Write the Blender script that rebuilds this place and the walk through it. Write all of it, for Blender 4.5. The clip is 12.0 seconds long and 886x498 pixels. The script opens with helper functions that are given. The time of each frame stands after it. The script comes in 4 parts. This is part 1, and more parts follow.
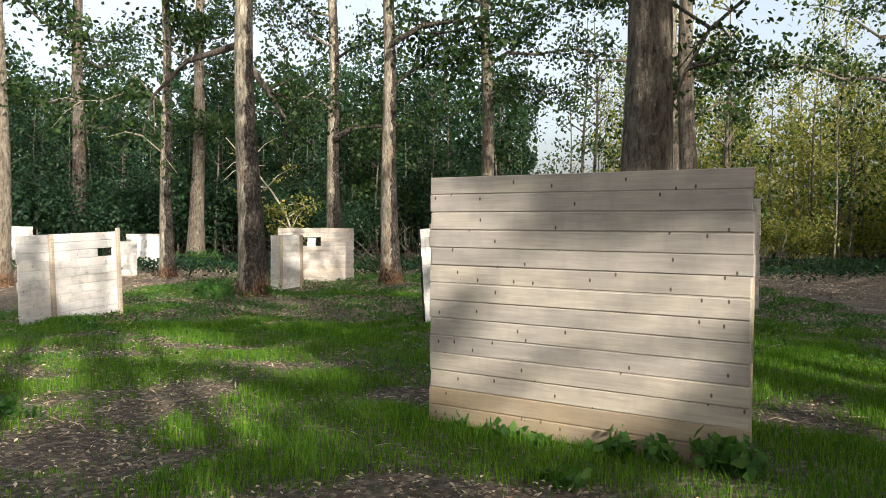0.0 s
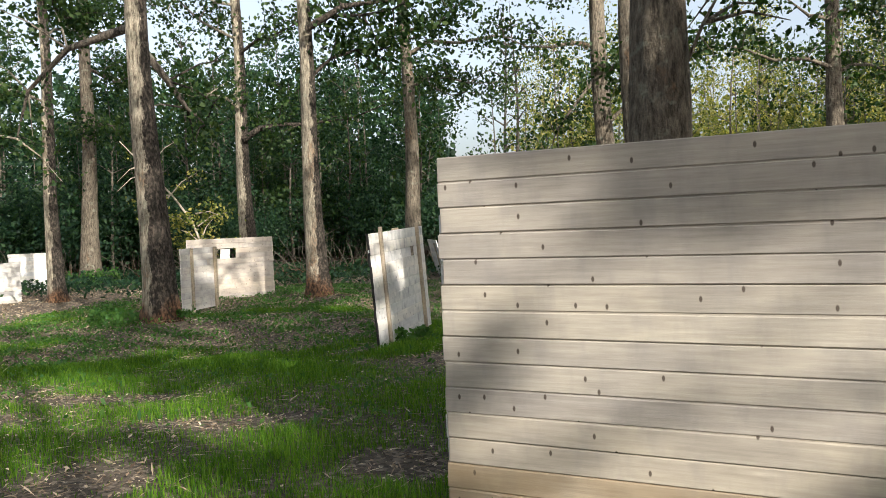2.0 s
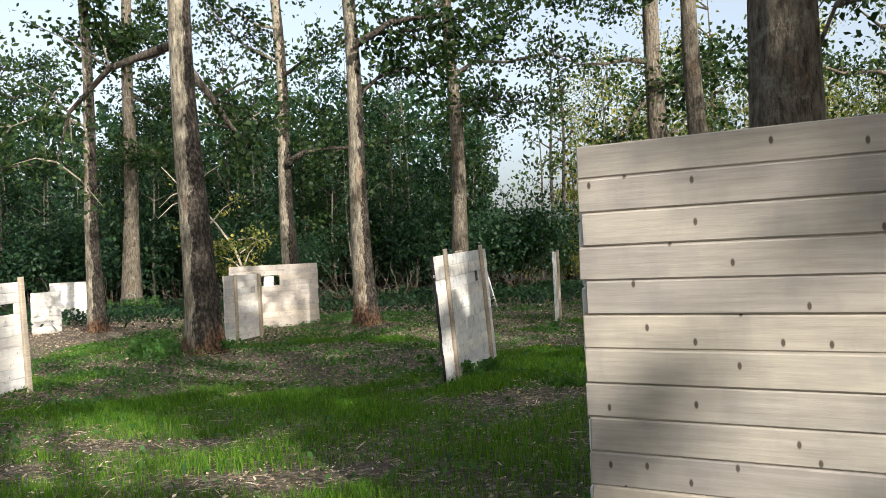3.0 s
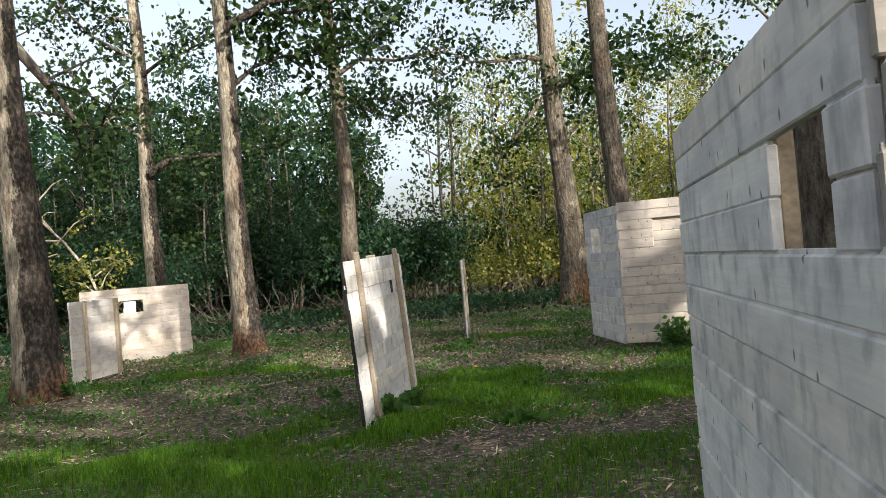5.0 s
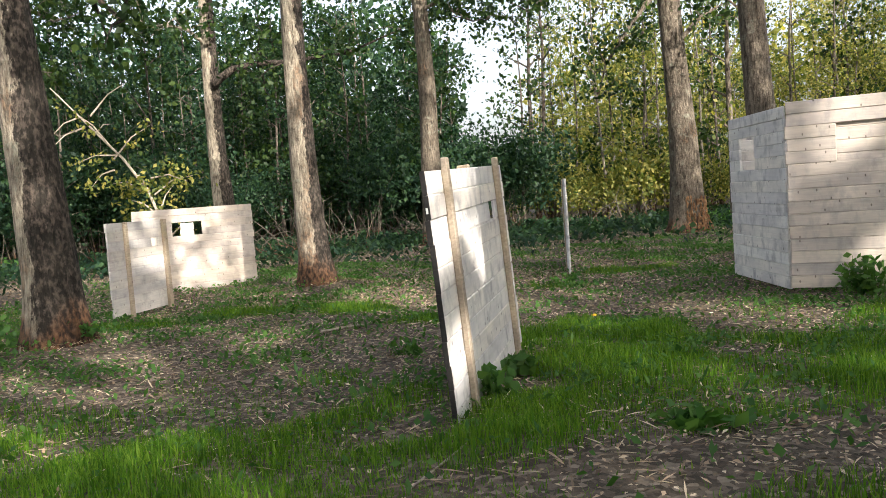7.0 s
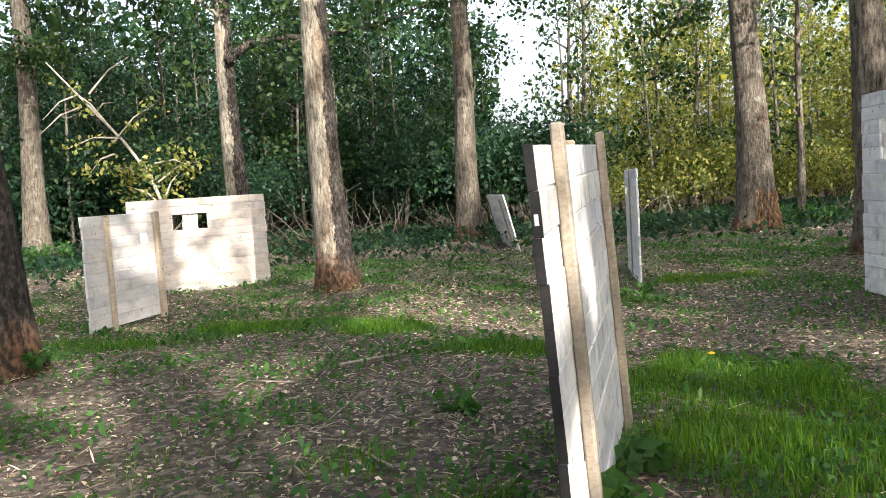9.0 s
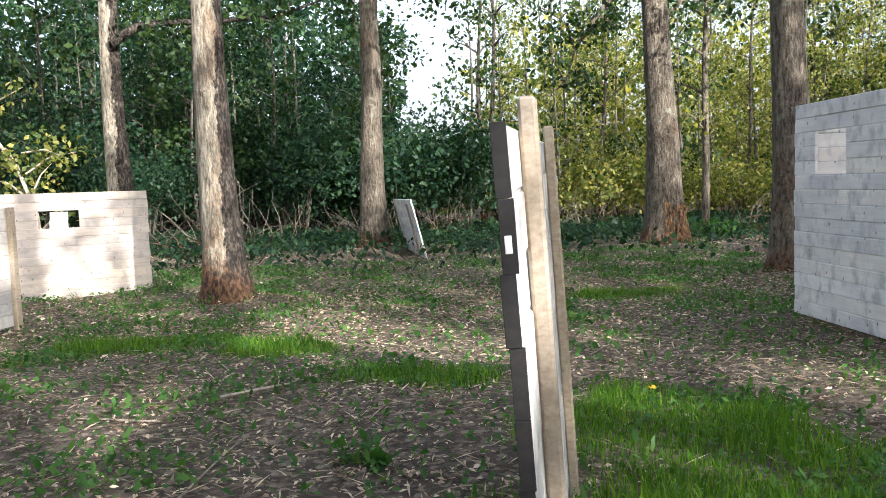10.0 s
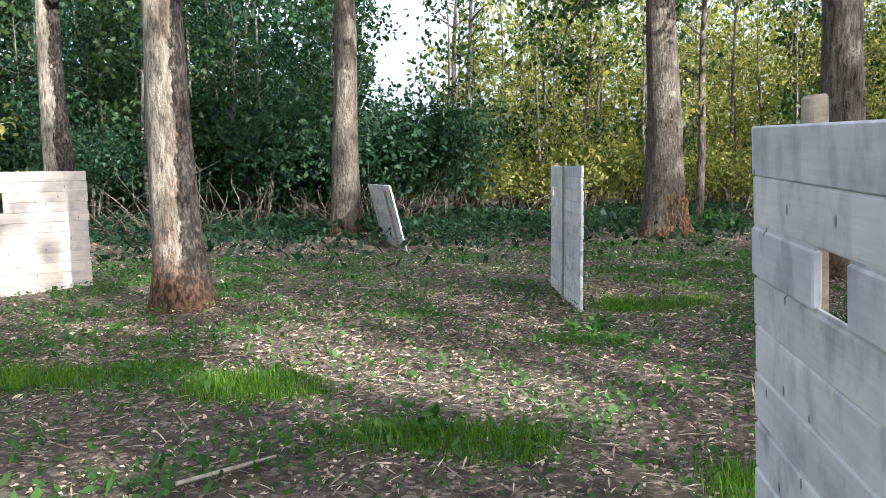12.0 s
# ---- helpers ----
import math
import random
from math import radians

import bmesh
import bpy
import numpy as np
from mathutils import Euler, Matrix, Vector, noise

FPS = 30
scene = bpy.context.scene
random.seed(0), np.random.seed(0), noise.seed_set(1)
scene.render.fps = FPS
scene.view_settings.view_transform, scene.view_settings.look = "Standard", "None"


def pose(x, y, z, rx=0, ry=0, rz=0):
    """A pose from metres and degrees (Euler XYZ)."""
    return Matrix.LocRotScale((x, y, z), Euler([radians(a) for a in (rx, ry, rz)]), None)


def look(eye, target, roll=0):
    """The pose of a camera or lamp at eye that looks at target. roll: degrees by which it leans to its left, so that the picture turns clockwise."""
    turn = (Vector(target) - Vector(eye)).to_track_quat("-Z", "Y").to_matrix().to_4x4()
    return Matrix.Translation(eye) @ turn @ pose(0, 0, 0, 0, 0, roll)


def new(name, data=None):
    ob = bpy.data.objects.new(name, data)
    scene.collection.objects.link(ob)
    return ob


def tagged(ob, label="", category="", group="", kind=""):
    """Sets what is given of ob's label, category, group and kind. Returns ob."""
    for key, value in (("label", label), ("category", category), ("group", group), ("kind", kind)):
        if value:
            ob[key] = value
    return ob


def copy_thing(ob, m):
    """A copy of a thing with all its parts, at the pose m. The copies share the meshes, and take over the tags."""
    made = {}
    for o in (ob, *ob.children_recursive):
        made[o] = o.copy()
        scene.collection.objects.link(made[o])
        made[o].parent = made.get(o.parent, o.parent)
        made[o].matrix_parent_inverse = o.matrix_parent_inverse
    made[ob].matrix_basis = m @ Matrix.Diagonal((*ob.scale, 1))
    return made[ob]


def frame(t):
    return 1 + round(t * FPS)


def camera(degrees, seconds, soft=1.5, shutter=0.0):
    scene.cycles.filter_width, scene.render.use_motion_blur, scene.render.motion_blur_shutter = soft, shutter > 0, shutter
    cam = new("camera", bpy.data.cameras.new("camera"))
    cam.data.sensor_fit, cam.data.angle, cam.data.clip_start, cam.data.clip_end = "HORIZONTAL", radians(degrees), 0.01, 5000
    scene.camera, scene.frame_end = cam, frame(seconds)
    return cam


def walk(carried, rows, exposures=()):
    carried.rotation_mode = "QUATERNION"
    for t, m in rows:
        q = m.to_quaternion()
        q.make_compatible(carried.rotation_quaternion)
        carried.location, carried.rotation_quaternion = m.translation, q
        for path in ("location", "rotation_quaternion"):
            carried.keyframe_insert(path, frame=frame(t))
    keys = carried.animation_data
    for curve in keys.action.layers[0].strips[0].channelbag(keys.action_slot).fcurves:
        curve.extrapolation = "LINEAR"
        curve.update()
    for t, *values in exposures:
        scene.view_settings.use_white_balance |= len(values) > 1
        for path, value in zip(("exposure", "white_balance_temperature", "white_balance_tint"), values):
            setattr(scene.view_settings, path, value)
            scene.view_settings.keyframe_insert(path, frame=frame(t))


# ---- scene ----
cam = camera(59.0, 12.0, soft=0.9)
PATH = [
    (0, (0.462, -0.186, 1.487), (0.372, 1.811, 1.427), 0.3),
    (0.5, (0.256, 0.279, 1.488), (0.223, 2.278, 1.466), 0.2),
    (1, (0.067, 0.755, 1.499), (0.097, 2.755, 1.476), -0.2),
    (1.5, (-0.084, 1.264, 1.521), (0.109, 3.253, 1.442), -1.9),
    (2, (-0.197, 1.779, 1.499), (-0.056, 3.773, 1.439), -2.3),
    (2.5, (-0.405, 2.285, 1.465), (-0.289, 4.281, 1.423), -2.3),
    (3, (-0.563, 2.816, 1.45), (-0.509, 4.815, 1.464), -2.7),
    (3.5, (-0.711, 3.355, 1.437), (-0.542, 5.348, 1.436), -3.0),
    (5.5, (-0.812, 5.541, 1.314), (-0.444, 7.506, 1.363), -4.9),
    (6, (-0.772, 6.197, 1.373), (-0.473, 8.174, 1.313), -4.4),
    (6.5, (-0.685, 6.804, 1.388), (-0.551, 8.795, 1.256), -4.9),
    (7, (-0.695, 7.378, 1.289), (-0.548, 9.368, 1.15), -4.2),
    (9, (-0.83, 9.511, 1.32), (-0.743, 11.502, 1.16), -3.6),
    (9.5, (-0.817, 9.95, 1.316), (-0.475, 11.914, 1.154), -2.6),
    (10, (-0.807, 10.439, 1.314), (-0.472, 12.404, 1.153), -1.8),
    (10.5, (-0.873, 10.87, 1.312), (-0.487, 12.826, 1.159), -1.7),
    (11, (-0.912, 11.327, 1.332), (-0.487, 13.278, 1.209), -1.1),
    (11.5, (-0.934, 11.787, 1.34), (-0.466, 13.727, 1.196), -0.4),
    (12, (-1.014, 12.188, 1.405), (-0.571, 14.127, 1.194), -0.6),
]
EXPOSURES = [(0.0, 0.98, 6350, 9), (3.5, 0.92, 6150, 8), (6.5, 1.35, 6350, 12), (9.0, 1.68, 6050, 11), (12.0, 1.78, 5600, 12)]
walk(cam, [(t, look(eye, target, roll)) for t, eye, target, roll in PATH], EXPOSURES)


# ---- light ----
SUN = Vector((0.42, -0.80, 0.42)).normalized()
world = bpy.data.worlds.new("sky")
scene.world = world
world.use_nodes = True
wn = world.node_tree.nodes
sky = wn.new("ShaderNodeTexSky")
sky.sky_type, sky.sun_disc = "NISHITA", False
sky.sun_elevation = math.asin(SUN.z)
sky.sun_rotation = math.atan2(SUN.x, SUN.y)
sky.air_density, sky.dust_density, sky.ozone_density = 1.0, 5.0, 0.6
wn["Background"].inputs["Strength"].default_value = 0.15
haze = wn.new("ShaderNodeHueSaturation")
haze.inputs["Saturation"].default_value = 0.5
world.node_tree.links.new(sky.outputs[0], haze.inputs["Color"])
world.node_tree.links.new(haze.outputs[0], wn["Background"].inputs["Color"])
lamp = bpy.data.lights.new("sun", "SUN")
lamp.energy, lamp.angle, lamp.color = 4.6, radians(0.7), (1.0, 0.92, 0.80)
sun = new("sun", lamp)
sun.matrix_world = look(SUN * 50, (0, 0, 0))


# ---- materials ----
def material(name):
    m = bpy.data.materials.new(name)
    m.use_nodes = True
    return m, m.node_tree.nodes, m.node_tree.links, m.node_tree.nodes["Principled BSDF"]


def ramp(nodes, stops):
    r = nodes.new("ShaderNodeValToRGB")
    e = r.color_ramp.elements
    while len(e) < len(stops):
        e.new(0.5)
    for el, (p, c) in zip(e, stops):
        el.position, el.color = p, (*c, 1) if len(c) == 3 else c
    return r


def noise_tex(nodes, links, vec, scale, detail=4.0, rough=0.6, stretch=None):
    n = nodes.new("ShaderNodeTexNoise")
    n.inputs["Scale"].default_value, n.inputs["Detail"].default_value, n.inputs["Roughness"].default_value = scale, detail, rough
    if stretch:
        mp = nodes.new("ShaderNodeMapping")
        mp.inputs["Scale"].default_value = stretch
        links.new(vec, mp.inputs["Vector"])
        vec = mp.outputs[0]
    links.new(vec, n.inputs["Vector"])
    return n


def mix(nodes, links, fac, a, b, kind="MIX"):
    m = nodes.new("ShaderNodeMix")
    m.data_type, m.blend_type = "RGBA", kind
    for sock, v in ((m.inputs["Factor"], fac), (m.inputs["A"], a), (m.inputs["B"], b)):
        if isinstance(v, (int, float)):
            sock.default_value = v
        elif isinstance(v, tuple):
            sock.default_value = (*v, 1)
        else:
            links.new(v, sock)
    return m.outputs["Result"]


def bump(nodes, links, height, bsdf, strength, distance):
    b = nodes.new("ShaderNodeBump")
    b.inputs["Strength"].default_value, b.inputs["Distance"].default_value = strength, distance
    links.new(height, b.inputs["Height"])
    links.new(b.outputs[0], bsdf.inputs["Normal"])


def plank_material(name, light, dark, knot_amount=1.0, stain=0.0, soil=None, run=(1.6, 1.0, 0.5)):
    """Weathered softwood board: grain along x, knots with drips, pale and grey patches, its own tint per board."""
    m, n, l, b = material(name)
    tc, info = n.new("ShaderNodeTexCoord"), n.new("ShaderNodeObjectInfo")
    off = n.new("ShaderNodeVectorMath")
    off.operation = "MULTIPLY_ADD"
    off.inputs[1].default_value = (37.0, 19.0, 53.0)
    l.new(info.outputs["Random"], off.inputs[0])
    l.new(tc.outputs["Object"], off.inputs[2])
    v = off.outputs[0]
    grain = noise_tex(n, l, v, 9.0, 6, 0.65, (0.35, 4.0, 6.0))
    patch = noise_tex(n, l, v, 2.2, 3, 0.55, (1.0, 1.0, 1.8))
    g = ramp(n, [(0.3, dark), (0.7, light)])
    l.new(grain.outputs["Fac"], g.inputs[0])
    pr = ramp(n, [(0.35, (0.80, 0.80, 0.82)), (0.65, (1.06, 1.05, 1.03))])
    l.new(patch.outputs["Fac"], pr.inputs[0])
    col = mix(n, l, 1.0, g.outputs[0], pr.outputs[0], "MULTIPLY")
    tint = ramp(n, [(0.0, (0.86, 0.85, 0.86)), (0.5, (1.0, 0.99, 0.96)), (1.0, (0.94, 0.90, 0.84))])
    l.new(info.outputs["Random"], tint.inputs[0])
    col = mix(n, l, 1.0, col, tint.outputs[0], "MULTIPLY")
    if stain:
        st = noise_tex(n, l, v, 5.0, 4, 0.6, run)
        sr = ramp(n, [(0.5, (0, 0, 0)), (0.82, (stain, stain, stain))])
        l.new(st.outputs["Fac"], sr.inputs[0])
        col = mix(n, l, sr.outputs[0], col, (0.15, 0.15, 0.165))
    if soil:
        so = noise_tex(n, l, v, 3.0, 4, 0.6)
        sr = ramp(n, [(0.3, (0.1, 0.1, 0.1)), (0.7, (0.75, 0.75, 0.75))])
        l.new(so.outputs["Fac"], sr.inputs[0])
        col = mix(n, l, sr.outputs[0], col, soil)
    vo = n.new("ShaderNodeTexVoronoi")
    vo.voronoi_dimensions = "2D"
    vo.inputs["Scale"].default_value = 6.5
    sx, cx = n.new("ShaderNodeSeparateXYZ"), n.new("ShaderNodeCombineXYZ")
    l.new(v, sx.inputs[0])
    l.new(sx.outputs["X"], cx.inputs["X"])
    l.new(sx.outputs["Z"], cx.inputs["Y"])
    mp = n.new("ShaderNodeMapping")
    mp.inputs["Scale"].default_value = (1.0, 0.52, 1.0)
    l.new(cx.outputs[0], mp.inputs["Vector"])
    l.new(mp.outputs[0], vo.inputs["Vector"])
    kr = ramp(n, [(0.035, (knot_amount,) * 3), (0.062, (0, 0, 0))])
    l.new(vo.outputs["Distance"], kr.inputs[0])
    pick = n.new("ShaderNodeSeparateColor")
    l.new(vo.outputs["Color"], pick.inputs[0])
    some = n.new("ShaderNodeMath")
    some.operation = "GREATER_THAN"
    some.inputs[1].default_value = 0.42
    l.new(pick.outputs[0], some.inputs[0])
    both = n.new("ShaderNodeMath")
    both.operation = "MULTIPLY"
    l.new(some.outputs[0], both.inputs[0])
    l.new(kr.outputs[0], both.inputs[1])
    col = mix(n, l, both.outputs[0], col, (0.05, 0.034, 0.025))
    l.new(col, b.inputs["Base Color"])
    b.inputs["Roughness"].default_value = 0.82
    b.inputs["Specular IOR Level"].default_value = 0.25
    bump(n, l, grain.outputs["Fac"], b, 0.35, 0.004)
    return m


def bark_material(name, pale, dark, rust, moss_shade_side=0.0):
    m, n, l, b = material(name)
    tc = n.new("ShaderNodeTexCoord")
    info = n.new("ShaderNodeObjectInfo")
    off = n.new("ShaderNodeVectorMath")
    off.operation = "MULTIPLY_ADD"
    off.inputs[1].default_value = (31.0, 17.0, 43.0)
    l.new(info.outputs["Random"], off.inputs[0])
    l.new(tc.outputs["Object"], off.inputs[2])
    v = off.outputs[0]
    fur = noise_tex(n, l, v, 20.0, 7, 0.75, (1.0, 1.0, 0.24))
    flake = noise_tex(n, l, v, 22.0, 3, 0.6, (1.0, 1.0, 0.55))
    big = noise_tex(n, l, v, 2.0, 4, 0.65, (1.0, 1.0, 0.4))
    r1 = ramp(n, [(0.36, dark), (0.62, pale)])
    l.new(fur.outputs["Fac"], r1.inputs[0])
    r2 = ramp(n, [(0.58, (0, 0, 0)), (0.66, (0.8, 0.8, 0.8))])
    l.new(big.outputs["Fac"], r2.inputs[0])
    fl = ramp(n, [(0.42, dark), (0.6, rust)])
    l.new(flake.outputs["Fac"], fl.inputs[0])
    col = mix(n, l, r2.outputs[0], r1.outputs[0], fl.outputs[0])
    lich = noise_tex(n, l, v, 5.0, 3, 0.7)
    r3 = ramp(n, [(0.58, (0, 0, 0)), (0.70, (0.5, 0.5, 0.5))])
    l.new(lich.outputs["Fac"], r3.inputs[0])
    col = mix(n, l, r3.outputs[0], col, (0.30, 0.31, 0.24))
    sep = n.new("ShaderNodeSeparateXYZ")
    l.new(tc.outputs["Object"], sep.inputs[0])
    if moss_shade_side:
        # dark mossy bark on the +x side, blackened further to paint in its shade
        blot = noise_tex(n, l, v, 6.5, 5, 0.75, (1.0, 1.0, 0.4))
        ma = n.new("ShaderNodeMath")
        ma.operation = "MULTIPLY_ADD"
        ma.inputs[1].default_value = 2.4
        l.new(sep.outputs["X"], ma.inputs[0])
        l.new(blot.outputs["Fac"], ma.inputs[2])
        r4 = ramp(n, [(0.43, (0, 0, 0)), (0.49, (moss_shade_side,) * 3)])
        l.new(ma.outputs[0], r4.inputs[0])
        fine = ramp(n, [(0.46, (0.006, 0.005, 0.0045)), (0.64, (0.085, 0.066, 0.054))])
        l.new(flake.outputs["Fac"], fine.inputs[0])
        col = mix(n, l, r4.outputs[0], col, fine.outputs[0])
    # rust-brown flaking foot
    ft = n.new("ShaderNodeMath")
    ft.operation = "MULTIPLY_ADD"
    ft.inputs[1].default_value = -0.85
    l.new(sep.outputs["Z"], ft.inputs[0])
    l.new(big.outputs["Fac"], ft.inputs[2])
    r5 = ramp(n, [(0.0, (0, 0, 0)), (0.22, (0.95, 0.95, 0.95))])
    l.new(ft.outputs[0], r5.inputs[0])
    fc = ramp(n, [(0.4, (0.03, 0.019, 0.013)), (0.62, (0.17, 0.088, 0.045))])
    l.new(flake.outputs["Fac"], fc.inputs[0])
    col = mix(n, l, r5.outputs[0], col, fc.outputs[0])
    l.new(col, b.inputs["Base Color"])
    b.inputs["Roughness"].default_value = 0.9
    b.inputs["Specular IOR Level"].default_value = 0.2
    hh = n.new("ShaderNodeMath")
    l.new(fur.outputs["Fac"], hh.inputs[0])
    l.new(flake.outputs["Fac"], hh.inputs[1])
    bump(n, l, hh.outputs[0], b, 1.0, 0.045)
    return m


def leaf_material(name, cols, shine=0.35, through_light=0.5):
    """Leaves: each with its own green, light coming through them."""
    m, n, l, b = material(name)
    geo = n.new("ShaderNodeNewGeometry")
    r = ramp(n, [(i / (len(cols) - 1), c) for i, c in enumerate(cols)])
    l.new(geo.outputs["Random Per Island"], r.inputs[0])
    l.new(r.outputs[0], b.inputs["Base Color"])
    b.inputs["Roughness"].default_value = 0.55
    b.inputs["Specular IOR Level"].default_value = shine
    t = n.new("ShaderNodeBsdfTranslucent")
    warm = mix(n, l, 1.0, r.outputs[0], (1.5, 1.5, 0.6), "MULTIPLY")
    l.new(warm, t.inputs["Color"])
    ms = n.new("ShaderNodeMixShader")
    ms.inputs[0].default_value = through_light
    l.new(b.outputs[0], ms.inputs[1])
    l.new(t.outputs[0], ms.inputs[2])
    l.new(ms.outputs[0], n["Material Output"].inputs["Surface"])
    return m


def soil_material():
    m, n, l, b = material("forest_soil")
    tc = n.new("ShaderNodeTexCoord")
    v = tc.outputs["Object"]
    a = noise_tex(n, l, v, 0.9, 5, 0.6)
    f = noise_tex(n, l, v, 38.0, 5, 0.7)
    r = ramp(n, [(0.3, (0.030, 0.021, 0.014)), (0.55, (0.105, 0.074, 0.050)), (0.75, (0.21, 0.150, 0.10))])
    l.new(f.outputs["Fac"], r.inputs[0])
    r2 = ramp(n, [(0.4, (0.0, 0.0, 0.0)), (0.62, (0.35, 0.35, 0.35))])
    l.new(a.outputs["Fac"], r2.inputs[0])
    g = ramp(n, [(0.35, (0.025, 0.045, 0.012)), (0.7, (0.07, 0.09, 0.03))])
    l.new(f.outputs["Fac"], g.inputs[0])
    col = mix(n, l, r2.outputs[0], r.outputs[0], g.outputs[0])
    fleck = n.new("ShaderNodeTexVoronoi")
    fleck.inputs["Scale"].default_value = 26.0
    l.new(v, fleck.inputs["Vector"])
    fr = ramp(n, [(0.0, (0.03, 0.022, 0.016)), (0.45, (0.09, 0.067, 0.048)), (0.8, (0.20, 0.15, 0.11)), (1.0, (0.40, 0.33, 0.25))])
    sp = n.new("ShaderNodeSeparateColor")
    l.new(fleck.outputs["Color"], sp.inputs[0])
    l.new(sp.outputs[0], fr.inputs[0])
    col = mix(n, l, 0.6, col, fr.outputs[0])
    l.new(col, b.inputs["Base Color"])
    b.inputs["Roughness"].default_value = 0.95
    bump(n, l, f.outputs["Fac"], b, 0.8, 0.03)
    return m


def plain_material(name, c1, c2, scale=30.0, rough=0.8):
    m, n, l, b = material(name)
    tc = n.new("ShaderNodeTexCoord")
    f = noise_tex(n, l, tc.outputs["Object"], scale, 4, 0.6)
    r = ramp(n, [(0.35, c1), (0.65, c2)])
    l.new(f.outputs["Fac"], r.inputs[0])
    l.new(r.outputs[0], b.inputs["Base Color"])
    b.inputs["Roughness"].default_value = rough
    return m


WOOD_TAN = plank_material("weathered_tan_board", (0.46, 0.42, 0.365), (0.34, 0.308, 0.266), 0.9, 0.35)
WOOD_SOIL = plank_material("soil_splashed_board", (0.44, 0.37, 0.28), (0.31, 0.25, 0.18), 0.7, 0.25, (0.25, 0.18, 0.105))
WOOD_WHITE = plank_material("bleached_board", (0.86, 0.845, 0.82), (0.75, 0.735, 0.715), 0.7, 0.8, None, (1.7, 1.0, 0.9))
WOOD_GREY = plank_material("grey_board", (0.68, 0.66, 0.63), (0.52, 0.50, 0.48), 0.6, 0.6, None, (1.6, 1.0, 0.9))
WOOD_BUFF = plank_material("buff_bleached_board", (0.66, 0.595, 0.52), (0.52, 0.465, 0.405), 0.7, 0.6, None, (1.7, 1.0, 0.9))
WOOD_POST = plank_material("weathered_post", (0.52, 0.445, 0.345), (0.30, 0.245, 0.175), 0.6, 0.25)
WOOD_EDGE = plain_material("black_edge", (0.006, 0.005, 0.005), (0.018, 0.015, 0.013))
STEEL = plain_material("white_bracket", (0.62, 0.62, 0.60), (0.75, 0.75, 0.73), 40, 0.5)
BARK = bark_material("poplar_bark", (0.215, 0.18, 0.135), (0.038, 0.030, 0.023), (0.20, 0.125, 0.075))
# one side holds dark moss plus shade painted into the colour
BARK_MOSS_SHADE = bark_material("mossy_shaded_poplar_bark", (0.40, 0.35, 0.265), (0.075, 0.060, 0.045), (0.22, 0.14, 0.085), 0.92)
BARK_DARK = bark_material("dark_bark", (0.15, 0.125, 0.10), (0.03, 0.025, 0.02), (0.12, 0.075, 0.05))
BARK_PALE = bark_material("sapling_bark", (0.20, 0.175, 0.135), (0.06, 0.05, 0.04), (0.22, 0.18, 0.12))
LEAF_CROWN = leaf_material("crown_leaves", [(0.010, 0.028, 0.008), (0.022, 0.053, 0.013), (0.062, 0.100, 0.023)])
# Woods leaves carry their light in the colour: shaded blue-green, sunlit yellow-green.
LEAF_BLUE = leaf_material("shaded_woods_leaves", [(0.008, 0.029, 0.017), (0.020, 0.055, 0.028), (0.052, 0.105, 0.042)])
LEAF_SUN = leaf_material("sunlit_yellow_leaves", [(0.05, 0.082, 0.02), (0.155, 0.18, 0.045), (0.36, 0.32, 0.10)], 0.3, 0.55)
LEAF_WEED = leaf_material("weed_leaves", [(0.03, 0.09, 0.02), (0.06, 0.15, 0.03), (0.10, 0.20, 0.045)])
GRASS = leaf_material("grass_blades", [(0.042, 0.115, 0.009), (0.085, 0.195, 0.015), (0.18, 0.29, 0.032)], 0.15, 0.45)
LITTER = leaf_material("dead_leaves", [(0.055, 0.036, 0.023), (0.20, 0.138, 0.090), (0.42, 0.31, 0.21), (0.72, 0.60, 0.44)], 0.2, 0.1)
TWIG = plain_material("dead_wood", (0.22, 0.18, 0.13), (0.42, 0.36, 0.28), 20)
SOIL = soil_material()
RUST = plain_material("torn_bark", (0.16, 0.08, 0.035), (0.30, 0.165, 0.075), 12)


# ---- mesh helpers ----
def mesh_of(name, verts, faces, mat, smooth=False):
    """A mesh from number arrays; faces all have the same number of corners."""
    verts, faces = np.asarray(verts, float), np.asarray(faces, int)
    me = bpy.data.meshes.new(name)
    me.vertices.add(len(verts))
    me.vertices.foreach_set("co", verts.ravel())
    k = faces.shape[1]
    me.loops.add(faces.size)
    me.loops.foreach_set("vertex_index", faces.ravel())
    me.polygons.add(len(faces))
    me.polygons.foreach_set("loop_start", np.arange(0, faces.size, k))
    me.polygons.foreach_set("loop_total", np.full(len(faces), k))
    if smooth:
        me.polygons.foreach_set("use_smooth", np.ones(len(faces), bool))
    me.materials.append(mat)
    me.update(calc_edges=True)
    return me


def part(name, me, parent=None, label=""):
    ob = new(name, me)
    if parent is not None:
        ob.parent = parent
    if label:
        ob["label"] = label
    return ob


